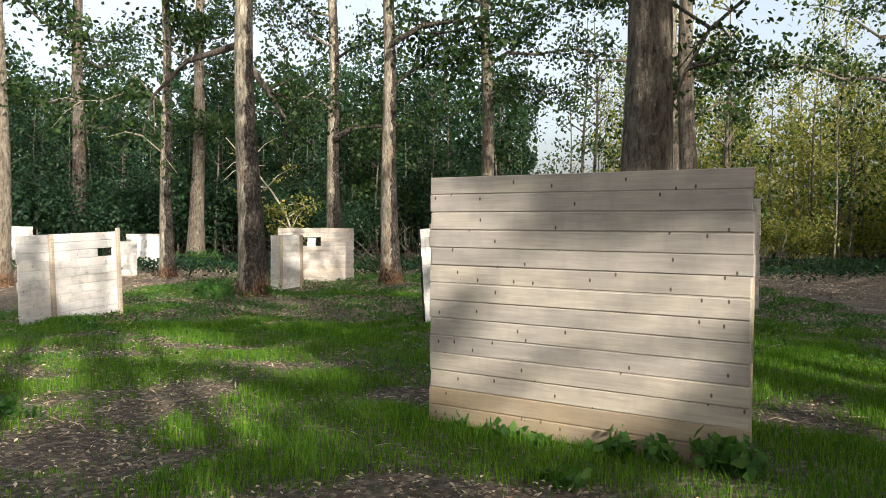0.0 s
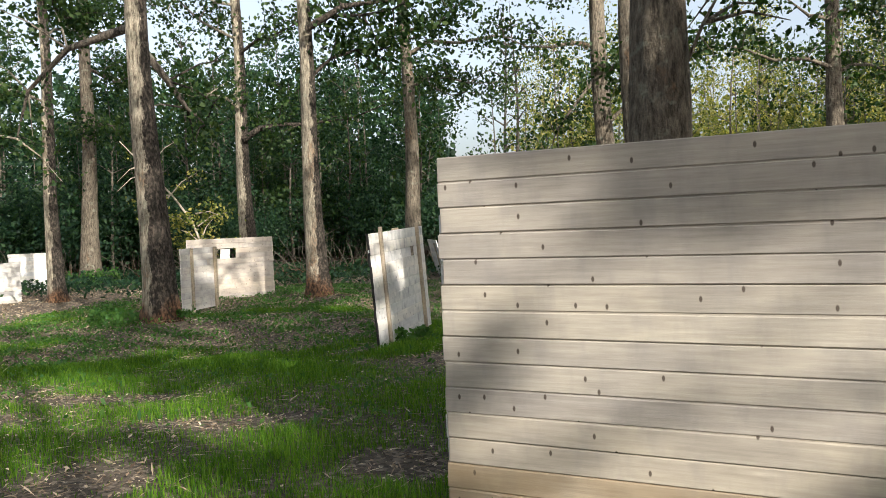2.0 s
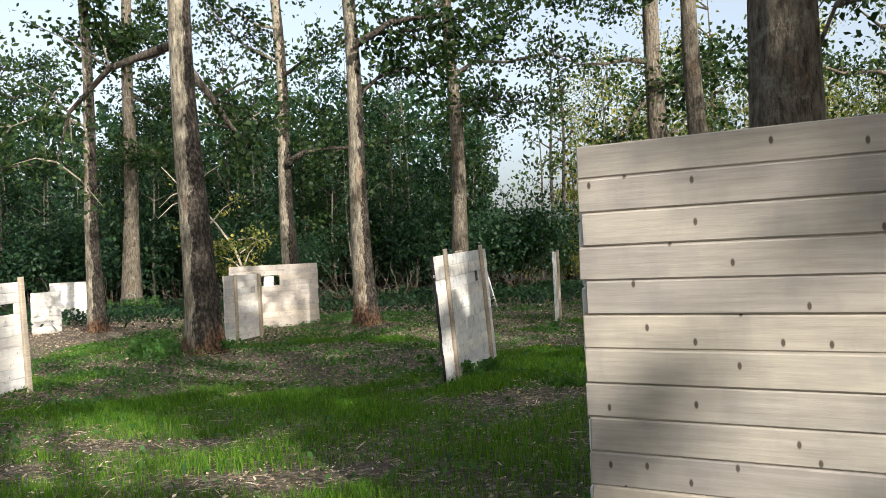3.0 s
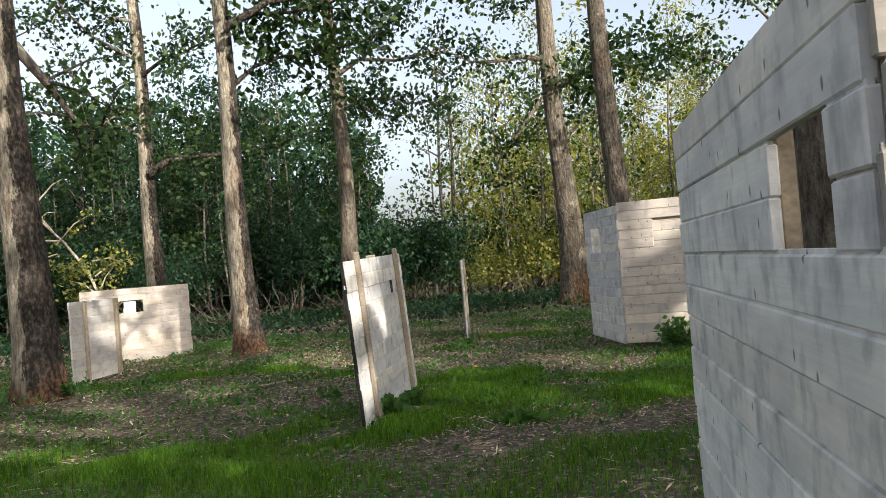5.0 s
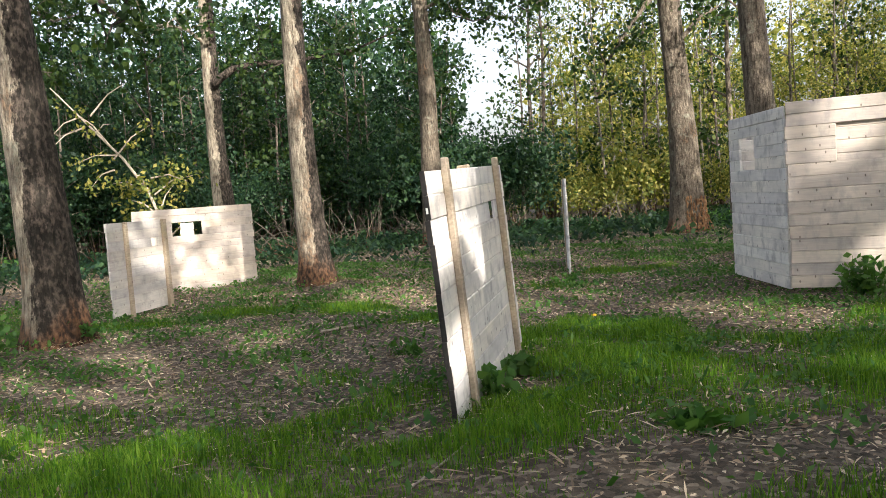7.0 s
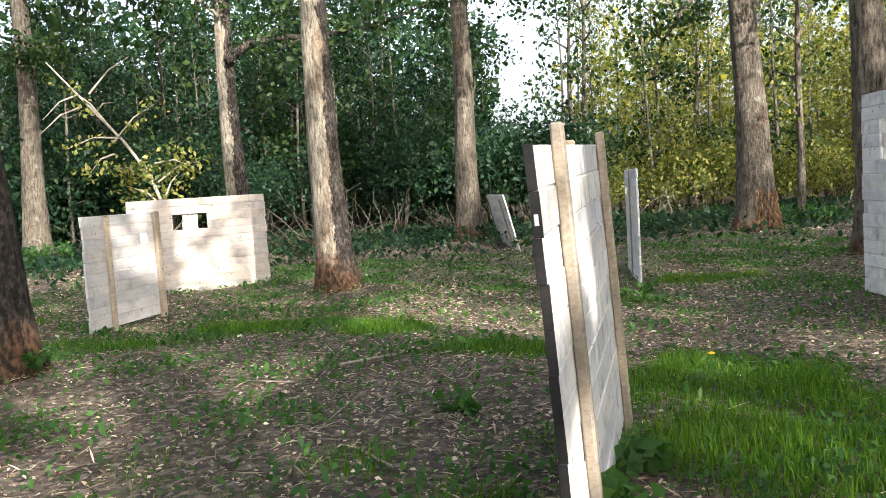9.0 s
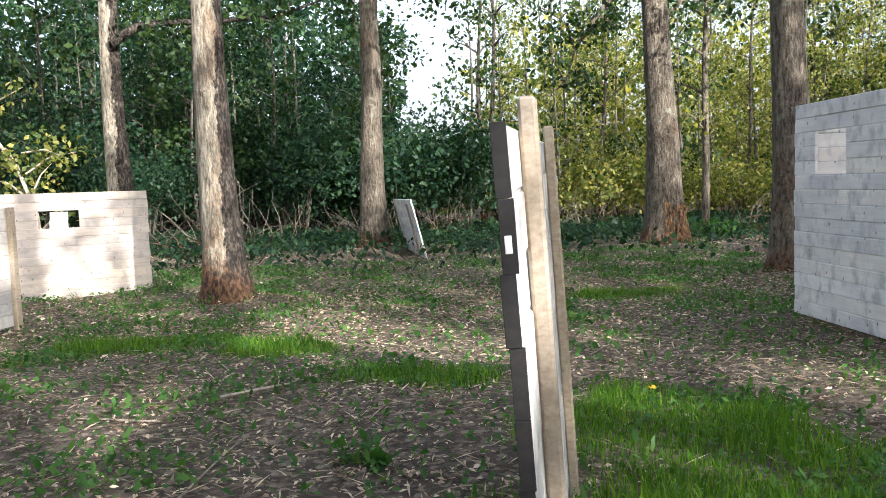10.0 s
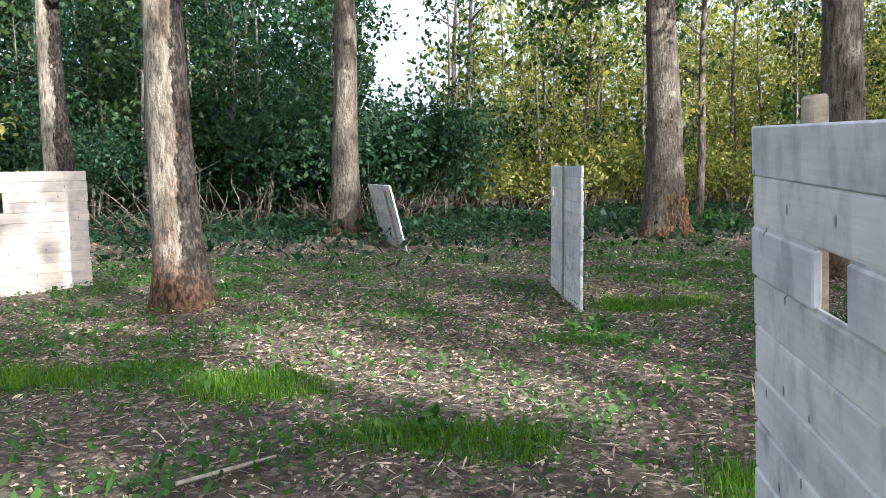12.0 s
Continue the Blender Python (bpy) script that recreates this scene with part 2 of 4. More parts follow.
def box_mesh(name, x0, x1, y0, y1, z0, z1, mat, bevel=0.004, jitter=0.0, rng=None):
    bm = bmesh.new()
    bmesh.ops.create_cube(bm, size=1.0)
    for v in bm.verts:
        v.co = Vector((x0 if v.co.x < 0 else x1, y0 if v.co.y < 0 else y1, z0 if v.co.z < 0 else z1))
        if jitter and rng is not None:
            v.co.x += rng.uniform(-jitter, jitter)
            v.co.z += rng.uniform(-jitter, jitter) * 0.3
    bmesh.ops.bevel(bm, geom=bm.edges[:], offset=bevel, segments=1, affect="EDGES")
    me = bpy.data.meshes.new(name)
    bm.to_mesh(me)
    bm.free()
    me.materials.append(mat)
    return me


def tube(points, radii, sides=10, rng=None, rough=0.0, lobes=0.0):
    """Verts and quads of a tapered tube along points."""
    pts = [Vector(p) for p in points]
    verts, faces = [], []
    ph = rng.uniform(0, 6.28) if rng is not None else 0.0
    side = Vector((1, 0, 0))
    for i, p in enumerate(pts):
        d = (pts[min(i + 1, len(pts) - 1)] - pts[max(i - 1, 0)]).normalized()
        u = (side - d * side.dot(d))
        u = u.normalized() if u.length > 1e-3 else d.orthogonal().normalized()
        side = u
        w = d.cross(u)
        for k in range(sides):
            a = 2 * math.pi * k / sides
            r = radii[i] * (1 + lobes * math.sin(3 * a + ph + p.z * 0.15) * 0.5)
            if rough:
                q = Vector((math.cos(a) * 2.6, math.sin(a) * 2.6, p.z * 0.9 + ph * 9))
                r *= 1 + rough * (noise.noise(q) + 0.6 * noise.noise(q * 3.1))
            verts.append(p + (u * math.cos(a) + w * math.sin(a)) * r)
    for i in range(len(pts) - 1):
        for k in range(sides):
            j = (k + 1) % sides
            faces.append((i * sides + k, i * sides + j, (i + 1) * sides + j, (i + 1) * sides + k))
    return verts, faces


def joined(pieces):
    """Several (verts, faces) as one."""
    vs, fs, base = [], [], 0
    for v, f in pieces:
        vs.append(np.asarray([tuple(p) for p in v], float))
        fs.append(np.asarray(f, int) + base)
        base += len(v)
    return np.concatenate(vs), np.concatenate(fs)


def leaf_quads(centres, sizes, rng, up=0.3, narrow=0.5):
    """Pointed leaves at the centres, turned at random; two triangles each, folded along the middle."""
    n = len(centres)
    d = rng.normal(size=(n, 3))
    d[:, 2] -= up
    d /= np.linalg.norm(d, axis=1)[:, None]
    s = np.cross(d, rng.normal(size=(n, 3)))
    s /= np.linalg.norm(s, axis=1)[:, None]
    k = np.cross(d, s)
    L = np.asarray(sizes)[:, None]
    a = centres - d * L * 0.5
    c = centres + d * L * 0.5
    m = centres - d * L * 0.06 + k * L * 0.06
    b = m + s * L * narrow * 0.5
    e = m - s * L * narrow * 0.5
    verts = np.stack([a, b, c, e], 1).reshape(-1, 3)
    i = np.arange(n)[:, None] * 4
    faces = np.concatenate([i + [[0, 1, 2]], i + [[0, 2, 3]]])
    return verts, faces


def clumped(rng, centres, spread, per):
    """Points round each centre."""
    c = np.repeat(np.asarray(centres), per, axis=0)
    sp = np.repeat(np.asarray(spread), per)[:, None]
    return c + rng.normal(size=c.shape) * sp * [1, 1, 0.75]


# ---- ground ----
def smooth01(v):
    v = np.clip(v, 0, 1)
    return v * v * (3 - 2 * v)


TREES = {  # x, y, radius at eye height, lean to the right, lean ahead, height
    "T1": (-4.3, 15.95, 0.28, -0.012, 0.0, 15), "T2": (-5.04, 29.7, 0.31, -0.012, 0.0, 17), "T3": (-1.88, 21.0, 0.255, -0.02, 0.0, 16),
    "T4": (0.80, 29.2, 0.31, -0.01, 0.0, 18), "T5": (2.41, 9.08, 0.34, -0.005, 0.0, 15), "T6": (7.25, 27.3, 0.42, -0.03, 0.0, 18),
    "T7": (6.05, 20.65, 0.29, -0.03, 0.0, 17), "T8": (14.4, 26.0, 0.36, -0.02, 0.0, 17), "Tc": (-8.9, 23.0, 0.20, -0.004, 0.0, 16),
    "Td": (-11.65, 33.0, 0.36, 0.02, 0.0, 18), "Tb": (-17.6, 34.5, 0.40, 0.0, 0.0, 18), "Ta": (-11.3, 18.6, 0.22, 0.0, 0.0, 16),
}


# Gaps cut through the crowns so that sun falls on chosen spots: x, y, z, radius.
CUT_SHAFTS = [(-.5, 18.8, 0, .50), (0, 18.1, 0, .50), (.5, 17.5, 0, .45), (.95, 17.0, 0, .36), (-.75, 17.6, .1, .30), (-1.8, 20.9, 1.0, .40),
          (-4.95, 22.9, .6, .50), (-5.9, 26.1, 1.9, .80), (-8.5, 27.3, 0, .90), (-2.5, 15.1, 0, .85), (-1.3, 15.4, 0, .45), (-3.4, 9.6, 0, .70),
          (-2.1, 6.2, 0, .60), (-1.5, 8.5, 0, .50), (-6.1, 12.9, .7, .75), (1.2, 5.35, .65, .55), (.45, 5.75, 1.35, .20), (4.0, 15.65, 1.55, .36),
          (5.2, 15.0, .6, .40), (3.2, 14.5, 0, .45), (1.2, 12.6, 0, .40), (3.9, 7.6, 0, 1.15), (-4.3, 7.2, 0, 1.0), (1.55, 19.1, 0, .30)]
FLAT = math.hypot(SUN.x, SUN.y)
ACROSS = Vector((-SUN.y / FLAT, SUN.x / FLAT, 0))
ALOFT = SUN.cross(ACROSS)


def between_shafts(p):
    """Which leaf places (n x 3) to keep, so that the cut shafts of sun and the small gaps of the canopy stay free."""
    u, v = p @ np.array(ACROSS), p @ np.array(ALOFT)
    keep = np.ones(len(p), bool)
    for x, y, z, reach in CUT_SHAFTS:
        c = Vector((x, y, z))
        keep &= (u - c.dot(ACROSS)) ** 2 + (v - c.dot(ALOFT)) ** 2 > (reach + .1) ** 2
    small = np.sin(u * 2.9 + 1.6 * np.sin(v * 2.3)) * np.sin(v * 4.1 + 1.8 * np.sin(u * 1.7))
    return keep & (small < .62)


def clear_of_shafts(x, y):
    """Whether a trunk here leaves the main shafts of sun free."""
    for px, py, pz, reach in CUT_SHAFTS[:4] + CUT_SHAFTS[15:16]:
        away = Vector((x - px, y - py, 0))
        if away.dot(SUN) > 0 and pz + away.dot(SUN) / FLAT / FLAT * SUN.z < 15 and abs(away.dot(ACROSS)) < reach * .75 + .2:
            return False
    return True


def shades_clearing(x, y):
    """Whether a tall tree here would throw its shadow over the clearing."""
    return any(-10 < x - SUN.x / FLAT * d < 10 and 3 < y - SUN.y / FLAT * d < 28 for d in range(6, 36, 2))


def ground_z(x, y):
    x, y = np.asarray(x, float), np.asarray(y, float)
    z = -0.010 * np.clip(y, 0, 27)
    z = z + 0.035 * np.sin(x * 0.9 + 1.3) * np.sin(y * 0.7) + 0.02 * np.sin(x * 2.3 + y * 1.7)
    for tx, ty, r, *_ in TREES.values():
        d2 = (x - tx) ** 2 + (y - ty) ** 2
        z = z + 0.22 * np.exp(-d2 / (r * 2.6) ** 2)
    return z


def build_ground():
    a = np.concatenate([[-900, -300, -120, -60], np.arange(-36, 36.1, 0.45), [60, 120, 300, 900]])
    c = np.concatenate([[-900, -300, -120, -50], np.arange(-20, 56.1, 0.45), [80, 150, 300, 900]])
    X, Y = np.meshgrid(a, c)
    Z = ground_z(X, Y)
    v = np.stack([X, Y, Z], -1).reshape(-1, 3)
    w = len(a)
    i = (np.arange(len(c) - 1)[:, None] * w + np.arange(w - 1)).ravel()
    f = np.stack([i, i + 1, i + w + 1, i + w], 1)
    ob = part("ground", mesh_of("ground", v, f, SOIL, True))
    tagged(ob, "brown leaf-littered woodland soil with green patches", "ground", "", "structure")


build_ground()

# Patches of grass and of bare litter: x, y, half width, half depth, turn in degrees, weight.
GRASS_PATCHES = [
    (0, 20, 9, 8.5, 0, .02),    (-0.5, 8.5, 5.5, 4.6, 0, .75), (3.5, 9.5, 3.5, 4.5, 0, .8), (-6.5, 7.0, 2.5, 5.0, 0, .7),
    (1.0, 5.0, 3.4, 1.3, 0, 1), (4.6, 8.0, 2.0, 3.6, 0, 1), (-1.3, 10.9, 2.4, 1.1, 10, 1), (-0.6, 6.2, 1.1, 3.0, 8, 1), (-2.8, 8.0, 0.6, 0.35, 0, .8),
    (-4.2, 6.3, 1.3, 1.2, 0, .8), (-3.6, 11.6, 2.6, 0.9, 0, .9), (-6.5, 9.5, 1.5, 3, 0, .9), (1.2, 14.0, 0.95, 1.9, -10, 1), (1.15, 14.9, .5, .6, -10, 1),
    (-2.4, 18.5, 1.1, 0.4, -8, 1), (-1.1, 17.8, 0.75, 0.38, -15, 1), (-0.05, 16.4, 0.6, 0.36, -12, 1), (1.75, 18.75, 0.55, 0.3, 0, .8),
    (3.3, 20.4, 0.8, 0.5, 10, 1), (2.3, 25.2, 0.6, 1.1, 0, .8), (2.6, 12.6, 1.1, 0.9, 0, .8), (-3.0, 13.0, 2.0, .5, 0, .35), (4.2, 13.6, 1.6, 1.2, 0, .7),
    (0.5, 24.5, 5, 3, 0, .12), (1, 31.5, 9, 2.0, 0, .4), (-4.3, 18.0, .9, .5, 0, .7), (-7.5, 14.5, 2.5, 1.2, 0, .6), (-8, 19, 2.5, 2, 0, .45),
]
LITTER_PATCHES = [
    (-2.2, 6.5, .5, .8, 0), (-3.3, 9.8, .8, .35, 0), (-3.9, 8.9, .6, .4, 0), (-1.6, 8.4, .7, .35, 10), (0.3, 4.1, .9, .4, 0), (-0.15, 7.0, .35, .5, 0),
    (0.9, 10.9, 1.3, .5, 0), (2.4, 11.3, 1.2, .5, 0), (-2.4, 5.0, .5, .5, 0),
]


def patch_weight(x, y, patches):
    best = np.zeros_like(x)
    wob = 0.22 * np.sin(x * 5.1 + 1.7 * np.sin(y * 3.3)) + 0.22 * np.sin(y * 4.7 + 1.3 * np.sin(x * 2.9))
    for px, py, hx, hy, turn, *wt in patches:
        c, s = math.cos(radians(turn)), math.sin(radians(turn))
        u, v = ((x - px) * c + (y - py) * s) / hx, (-(x - px) * s + (y - py) * c) / hy
        k = smooth01((1.22 - np.sqrt(u * u + v * v) + wob * 0.7) / 0.62)
        best = np.maximum(best, k * (wt[0] if wt else 1.0))
    return best


def grass_weight(x, y):
    return patch_weight(x, y, GRASS_PATCHES) * (1 - 0.93 * patch_weight(x, y, LITTER_PATCHES))


# ---- plank walls ----
def plank_wall(name, p0, p1, z0, boards, pitch, mat, label, posts=(), holes=(), lean=0.0, thick=0.032, bottom=None, edge=None, ragged=0.012, slope=0.0, seed=1, category="barricade"):
    """A wall of horizontal boards from p0 to p1 (its outer face looks to the right of that way, -y in its own axes).
    posts: (along, side, width, depth, top above boards, foot). holes: (from, to, first board, last board)."""
    rng = random.Random(seed)
    d = Vector((p1[0] - p0[0], p1[1] - p0[1]))
    length, turn = d.length, math.degrees(math.atan2(d.y, d.x))
    root = new(name)
    root.matrix_world = pose(p0[0], p0[1], z0, 0, 0, turn) @ pose(0, 0, 0, lean, 0, 0)
    root.rotation_euler.y -= slope
    for i in range(boards):
        spans = [(0.0 + rng.uniform(-ragged, ragged), length + rng.uniform(-ragged, ragged))]
        for h0, h1, b0, b1 in holes:
            if b0 <= i <= b1:
                s0, s1 = spans.pop()
                spans += [(s0, h0), (h1, s1)]
        for s0, s1 in spans:
            if s1 - s0 < 0.03:
                continue
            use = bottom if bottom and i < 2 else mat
            dy = rng.uniform(-0.003, 0.003)
            me = box_mesh("plank", 0, s1 - s0, -thick / 2, thick / 2, 0.002, pitch - 0.004, use, 0.005, 0.003, rng)
            tongue = box_mesh("tongue", 0.004, s1 - s0 - 0.004, -thick * .2, thick * .2, pitch - 0.012, pitch + 0.008, use, 0.001)
            if i < boards - 1 and s1 - s0 > .1:
                bm = bmesh.new()
                bm.from_mesh(me)
                bm.from_mesh(tongue)
                bm.to_mesh(me)
                bm.free()
            ob = part("plank", me, root)
            ob.location = (s0, dy, i * pitch)
            ob.rotation_euler = (rng.uniform(-0.012, 0.012), rng.uniform(-0.002, 0.002), 0)
            if edge and s0 < 0.1:
                ed = part("plank_end", box_mesh("plank_end", -0.011, -0.001, -thick / 2 - .004, thick / 2 + .003, 0.0, pitch - 0.001, edge, 0.001), ob, "black board end")
                ed.location = (-0.001, 0, 0)
    for along, side, w, dep, over, foot in posts:
        y = -(thick / 2 + dep / 2 + 0.002) if side < 0 else thick / 2 + dep / 2 + 0.002
        me = box_mesh("post", -w / 2, w / 2, -dep / 2, dep / 2, -foot, boards * pitch + over, WOOD_POST if over > -9 else mat, 0.008, 0.006, rng)
        part("post", me, root, "weathered upright post").location = (along, y, 0)
    tagged(root, label, category, "plank barricades")
    return root


A0, A1 = (0.093, 6.003), (2.175, 4.774)
P = 0.1378
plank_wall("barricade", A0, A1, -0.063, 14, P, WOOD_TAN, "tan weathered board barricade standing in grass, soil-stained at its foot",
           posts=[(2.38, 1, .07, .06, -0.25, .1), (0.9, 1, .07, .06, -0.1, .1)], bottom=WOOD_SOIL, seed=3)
plank_wall("barricade", (0.885, 8.18), (0.105, 6.03), -0.07, 14, 0.136, WOOD_WHITE, "grey-white board side wall with dark knots, drips and a small window", holes=[(1.62, 2.08, 10, 11)], posts=[(1.55, 1, .07, .05, -.1, .1)], ragged=.02, seed=4)
# near left panel
plank_wall("barricade", (-6.57, 11.5), (-5.91, 13.52), -0.13, 10, 0.1425, WOOD_GREY, "bleached board panel with two upright posts in grass",
           posts=[(0.62, -1, .08, .05, .0, .1), (2.06, -1, .08, .05, .06, .1)], holes=[(1.62, 1.95, 7, 7)], lean=-1, slope=.03, seed=5)
# panel that the path passes
passed = plank_wall("barricade", (-0.355, 11.90), (0.44, 14.19), -0.145, 11, 0.1435, WOOD_WHITE, "leaning grey board panel with posts and a small square hole",
           posts=[(0.40, -1, .06, .045, .07, .1), (2.06, -1, .07, .045, .06, .1), (1.29, 1, .10, .08, .02, .1)],
           holes=[(1.74, 1.94, 8, 8)], lean=-3.0, slope=.034, thick=.024, ragged=.005, edge=WOOD_EDGE, seed=6)
part("bracket", box_mesh("bracket", -.018, -.012, -.010, .004, 1.33, 1.365, STEEL, .001), passed, "small white metal bracket")
# panel farther on
plank_wall("barricade", (2.32, 20.05), (2.72, 22.0), -0.2, 12, 0.133, WOOD_WHITE, "pale grey board panel standing on edge with a mid post",
           posts=[(1.0, 1, .06, .02, 0, .1), (2.0, -1, .08, .06, .03, .1)], holes=[(1.66, 1.9, 9, 9)], lean=0, seed=7)
# leaning panel by a tree
plank_wall("barricade", (1.71, 27.3), (1.53, 29.1), -0.27, 9, 0.15, WOOD_WHITE, "pale board panel leaning towards a tree, propped with rails", lean=-14, seed=8,
           posts=[(0.4, 1, .05, .04, -.1, .0)])
# hut-like barricade on the right of the clearing
E0, EF, ES = (3.80, 15.77), (5.74, 14.75), (3.97, 17.52)
hut = plank_wall("barricade", E0, EF, -0.04, 15, 0.1375, WOOD_BUFF, "bleached board front with a boarded-up window, partly sunlit",
                 holes=[(0.50, 1.24, 10, 12)], seed=9)
plank_wall("barricade", ES, (3.81, 15.80), -0.06, 15, 0.1365, WOOD_WHITE, "grey-white board side wall with an open square window",
           holes=[(0.36, 0.86, 10, 12)], seed=10)
plank_wall("barricade", (4.03, 17.54), (6.2, 16.45), -0.08, 14, 0.1375, WOOD_WHITE, "bleached board back wall seen through a window", seed=11)
plank_wall("window_boarding", (4.19, 15.616), (4.985, 15.194), 1.28, 4, 0.14, WOOD_BUFF, "grey boards nailed behind a window opening", seed=12, category="boards")
# far pair on the left
plank_wall("barricade", (-5.46, 22.75), (-3.38, 23.82), -0.25, 12, 0.1365, WOOD_BUFF, "sunlit bleached board wall with window openings",
           holes=[(0.72, 1.3, 8, 9)], seed=13)
plank_wall("window_boarding", (-4.68, 23.19), (-4.46, 23.30), .83, 2, 0.135, WOOD_WHITE, "white board piece across a window opening", seed=18, category="boards")
plank_wall("barricade", (-4.60, 18.75), (-4.19, 20.12), -0.14, 10, 0.1365, WOOD_GREY, "grey board panel with two posts and a small hole",
           posts=[(0.40, -1, .07, .05, 0, .05), (1.40, -1, .09, .06, 0, .05)], holes=[(1.08, 1.26, 7, 7)], lean=0, seed=14)
plank_wall("barricade", (-11.35, 24.6), (-10.9, 25.4), -0.30, 9, 0.136, WOOD_GREY, "small grey board panel in shade", seed=15)
plank_wall("barricade", (-13.65, 30.6), (-12.35, 31.3), -0.27, 10, 0.136, WOOD_WHITE, "bleached board wall between trunks", seed=16)
plank_wall("barricade", (-18.9, 30.2), (-17.6, 30.8), -0.27, 12, 0.136, WOOD_WHITE, "distant bleached board panel", seed=17)


# ---- trees ----
def big_tree(key, seed, bark=BARK, crown_from=5.2, label="tall poplar with flaking grey-brown bark", limbs=9, leaves=7200, extra=(), leaf=(.10, .21)):
    x, y, r, lr, la, h = TREES[key]
    rng, nr = random.Random(seed), np.random.default_rng(seed)
    root = new("tree")
    z_foot = float(ground_z(x, y)) - 0.25
    root.location = (x, y, z_foot)
    n = 60
    pts, rad = [], []
    for i in range(n):
        t = (i / (n - 1)) ** 1.3
        z = h * t
        pts.append((lr * z + 0.05 * math.sin(z * 0.7 + seed), la * z + 0.05 * math.sin(z * 0.5 + 2 * seed), z))
        rad.append(r * (1 + 0.75 * math.exp(-z / 0.38)) * (.74 + .26 * math.exp(-max(0, z - 1.2) / 3)) * (1 - .5 * z / h))
    v, f = tube(pts, rad, 40, rng, 0.075, 0.06)
    part("trunk", mesh_of("trunk", v, f, bark, True), root)
    twigs, tips = [], []

    def limb(q, r0):
        k = len(q)
        me = mesh_of("limb", *tube(q, [max(.012, r0 * (1 - .85 * i / (k - 1))) for i in range(k)], 9, rng, .12), BARK_DARK if key == "T1" else bark, True)
        part("limb", me, root)
        for i in range(1, k):
            for _ in range(2):
                c = Vector(q[i])
                tw = c + Vector((rng.uniform(-1, 1), rng.uniform(-1, 1), rng.uniform(-.8, .8))) * 1.1
                twigs.append(tube([c, (c + tw) / 2 + Vector((0, 0, .1)), tw], [.025, .016, .005], 5))
                tips.extend([tw, (c + tw) / 2])
            tips.append(Vector(q[i]) + Vector((rng.uniform(-.4, .4), rng.uniform(-.4, .4), rng.uniform(-.2, .5))))

    for k in range(limbs):
        z = crown_from + (h - crown_from) * (k + rng.random()) / limbs
        a = rng.uniform(0, 6.28)
        base = Vector((lr * z, la * z, z))
        out = Vector((math.cos(a), math.sin(a), rng.uniform(-.05, 0.5)))
        L = rng.uniform(2.0, 4.4)
        limb([base + out * L * s + Vector((0, 0, 0.25 * math.sin(s * 5 + k))) for s in (0, .25, .5, .75, 1)], r * .2)
    for q in extra:
        limb([Vector(p) - Vector((x, y, z_foot)) for p in q], .022 if key == "T5" else .12 if key == "T2" else .085)
    for _ in range(10):
        tips.append(Vector((lr * h + rng.uniform(-1.6, 1.6), rng.uniform(-1.6, 1.6), h + rng.uniform(-2.5, 1.0))))
    v, f = joined(twigs)
    tagged(part("branchwork", mesh_of("branchwork", v, f, bark, True), root), kind="stuff")
    per = max(1, leaves // len(tips))
    pos = clumped(nr, [tuple(t) for t in tips], [0.25] * len(tips), per)
    # this crown is thinned too, to let the cut shafts of sun through
    if key == "T5":
        pos = pos[between_shafts(pos + np.array(root.location))]
    v, f = leaf_quads(pos, nr.uniform(*leaf, len(pos)), nr, 0.5, 0.68)
    part("crown", mesh_of("crown", v, f, LEAF_CROWN), root, "loose dark green crown of pointed leaves")
    return tagged(root, label, "tree", "tall trees of the clearing")


EXTRA = {
    "T2": [[(-5.0, 29.4, 4.75), (-4.45, 29.4, 5.1), (-3.8, 29.4, 5.22), (-3.0, 29.4, 5.22), (-1.3, 29.35, 5.35), (0.2, 29.3, 5.9)]],
    "T4": [[(0.7, 29.2, 7.4), (1.5, 29.1, 7.9), (2.6, 29, 7.8), (3.8, 28.9, 8.0), (5.0, 28.8, 7.8)]],
    "T6": [[(7.9, 29.7, 7.0), (7.2, 29.6, 6.2), (6.5, 29.5, 5.4), (5.95, 29.5, 4.6), (5.7, 29.5, 3.8)], [(8.0, 29.7, 5.0), (8.8, 29.5, 5.8), (9.6, 29.4, 6.2)]],
    "T8": [[(14.3, 26, 6.0), (13.2, 25.7, 6.3), (12.0, 25.4, 6.2), (10.8, 25, 6.5), (9.6, 24.6, 6.6)], [(14.2, 26, 7.6), (12.8, 24.8, 7.4), (11.2, 23.6, 7.8)]],
    "T1": [[(-4.5, 16.7, 4.9), (-4.15, 16.8, 4.4), (-3.85, 16.9, 3.9), (-3.55, 17.0, 3.6)], [(-4.8, 16.8, 5.4), (-6.2, 17.5, 5.2), (-7.2, 18, 4.5), (-7.6, 18.3, 3.6)]],
    "T5": [[(2.6, 9.1, 2.7), (2.85, 9.0, 3.3), (3.1, 8.95, 3.75), (3.5, 8.9, 4.1)]],
    "T3": [[(-1.9, 20.4, 6.2), (-1.0, 20.3, 6.7), (0.2, 20.2, 6.8), (1.4, 20.1, 7.0)]],
}
MOSSY_SHADED = ("T1", "T2", "T3", "Tc")
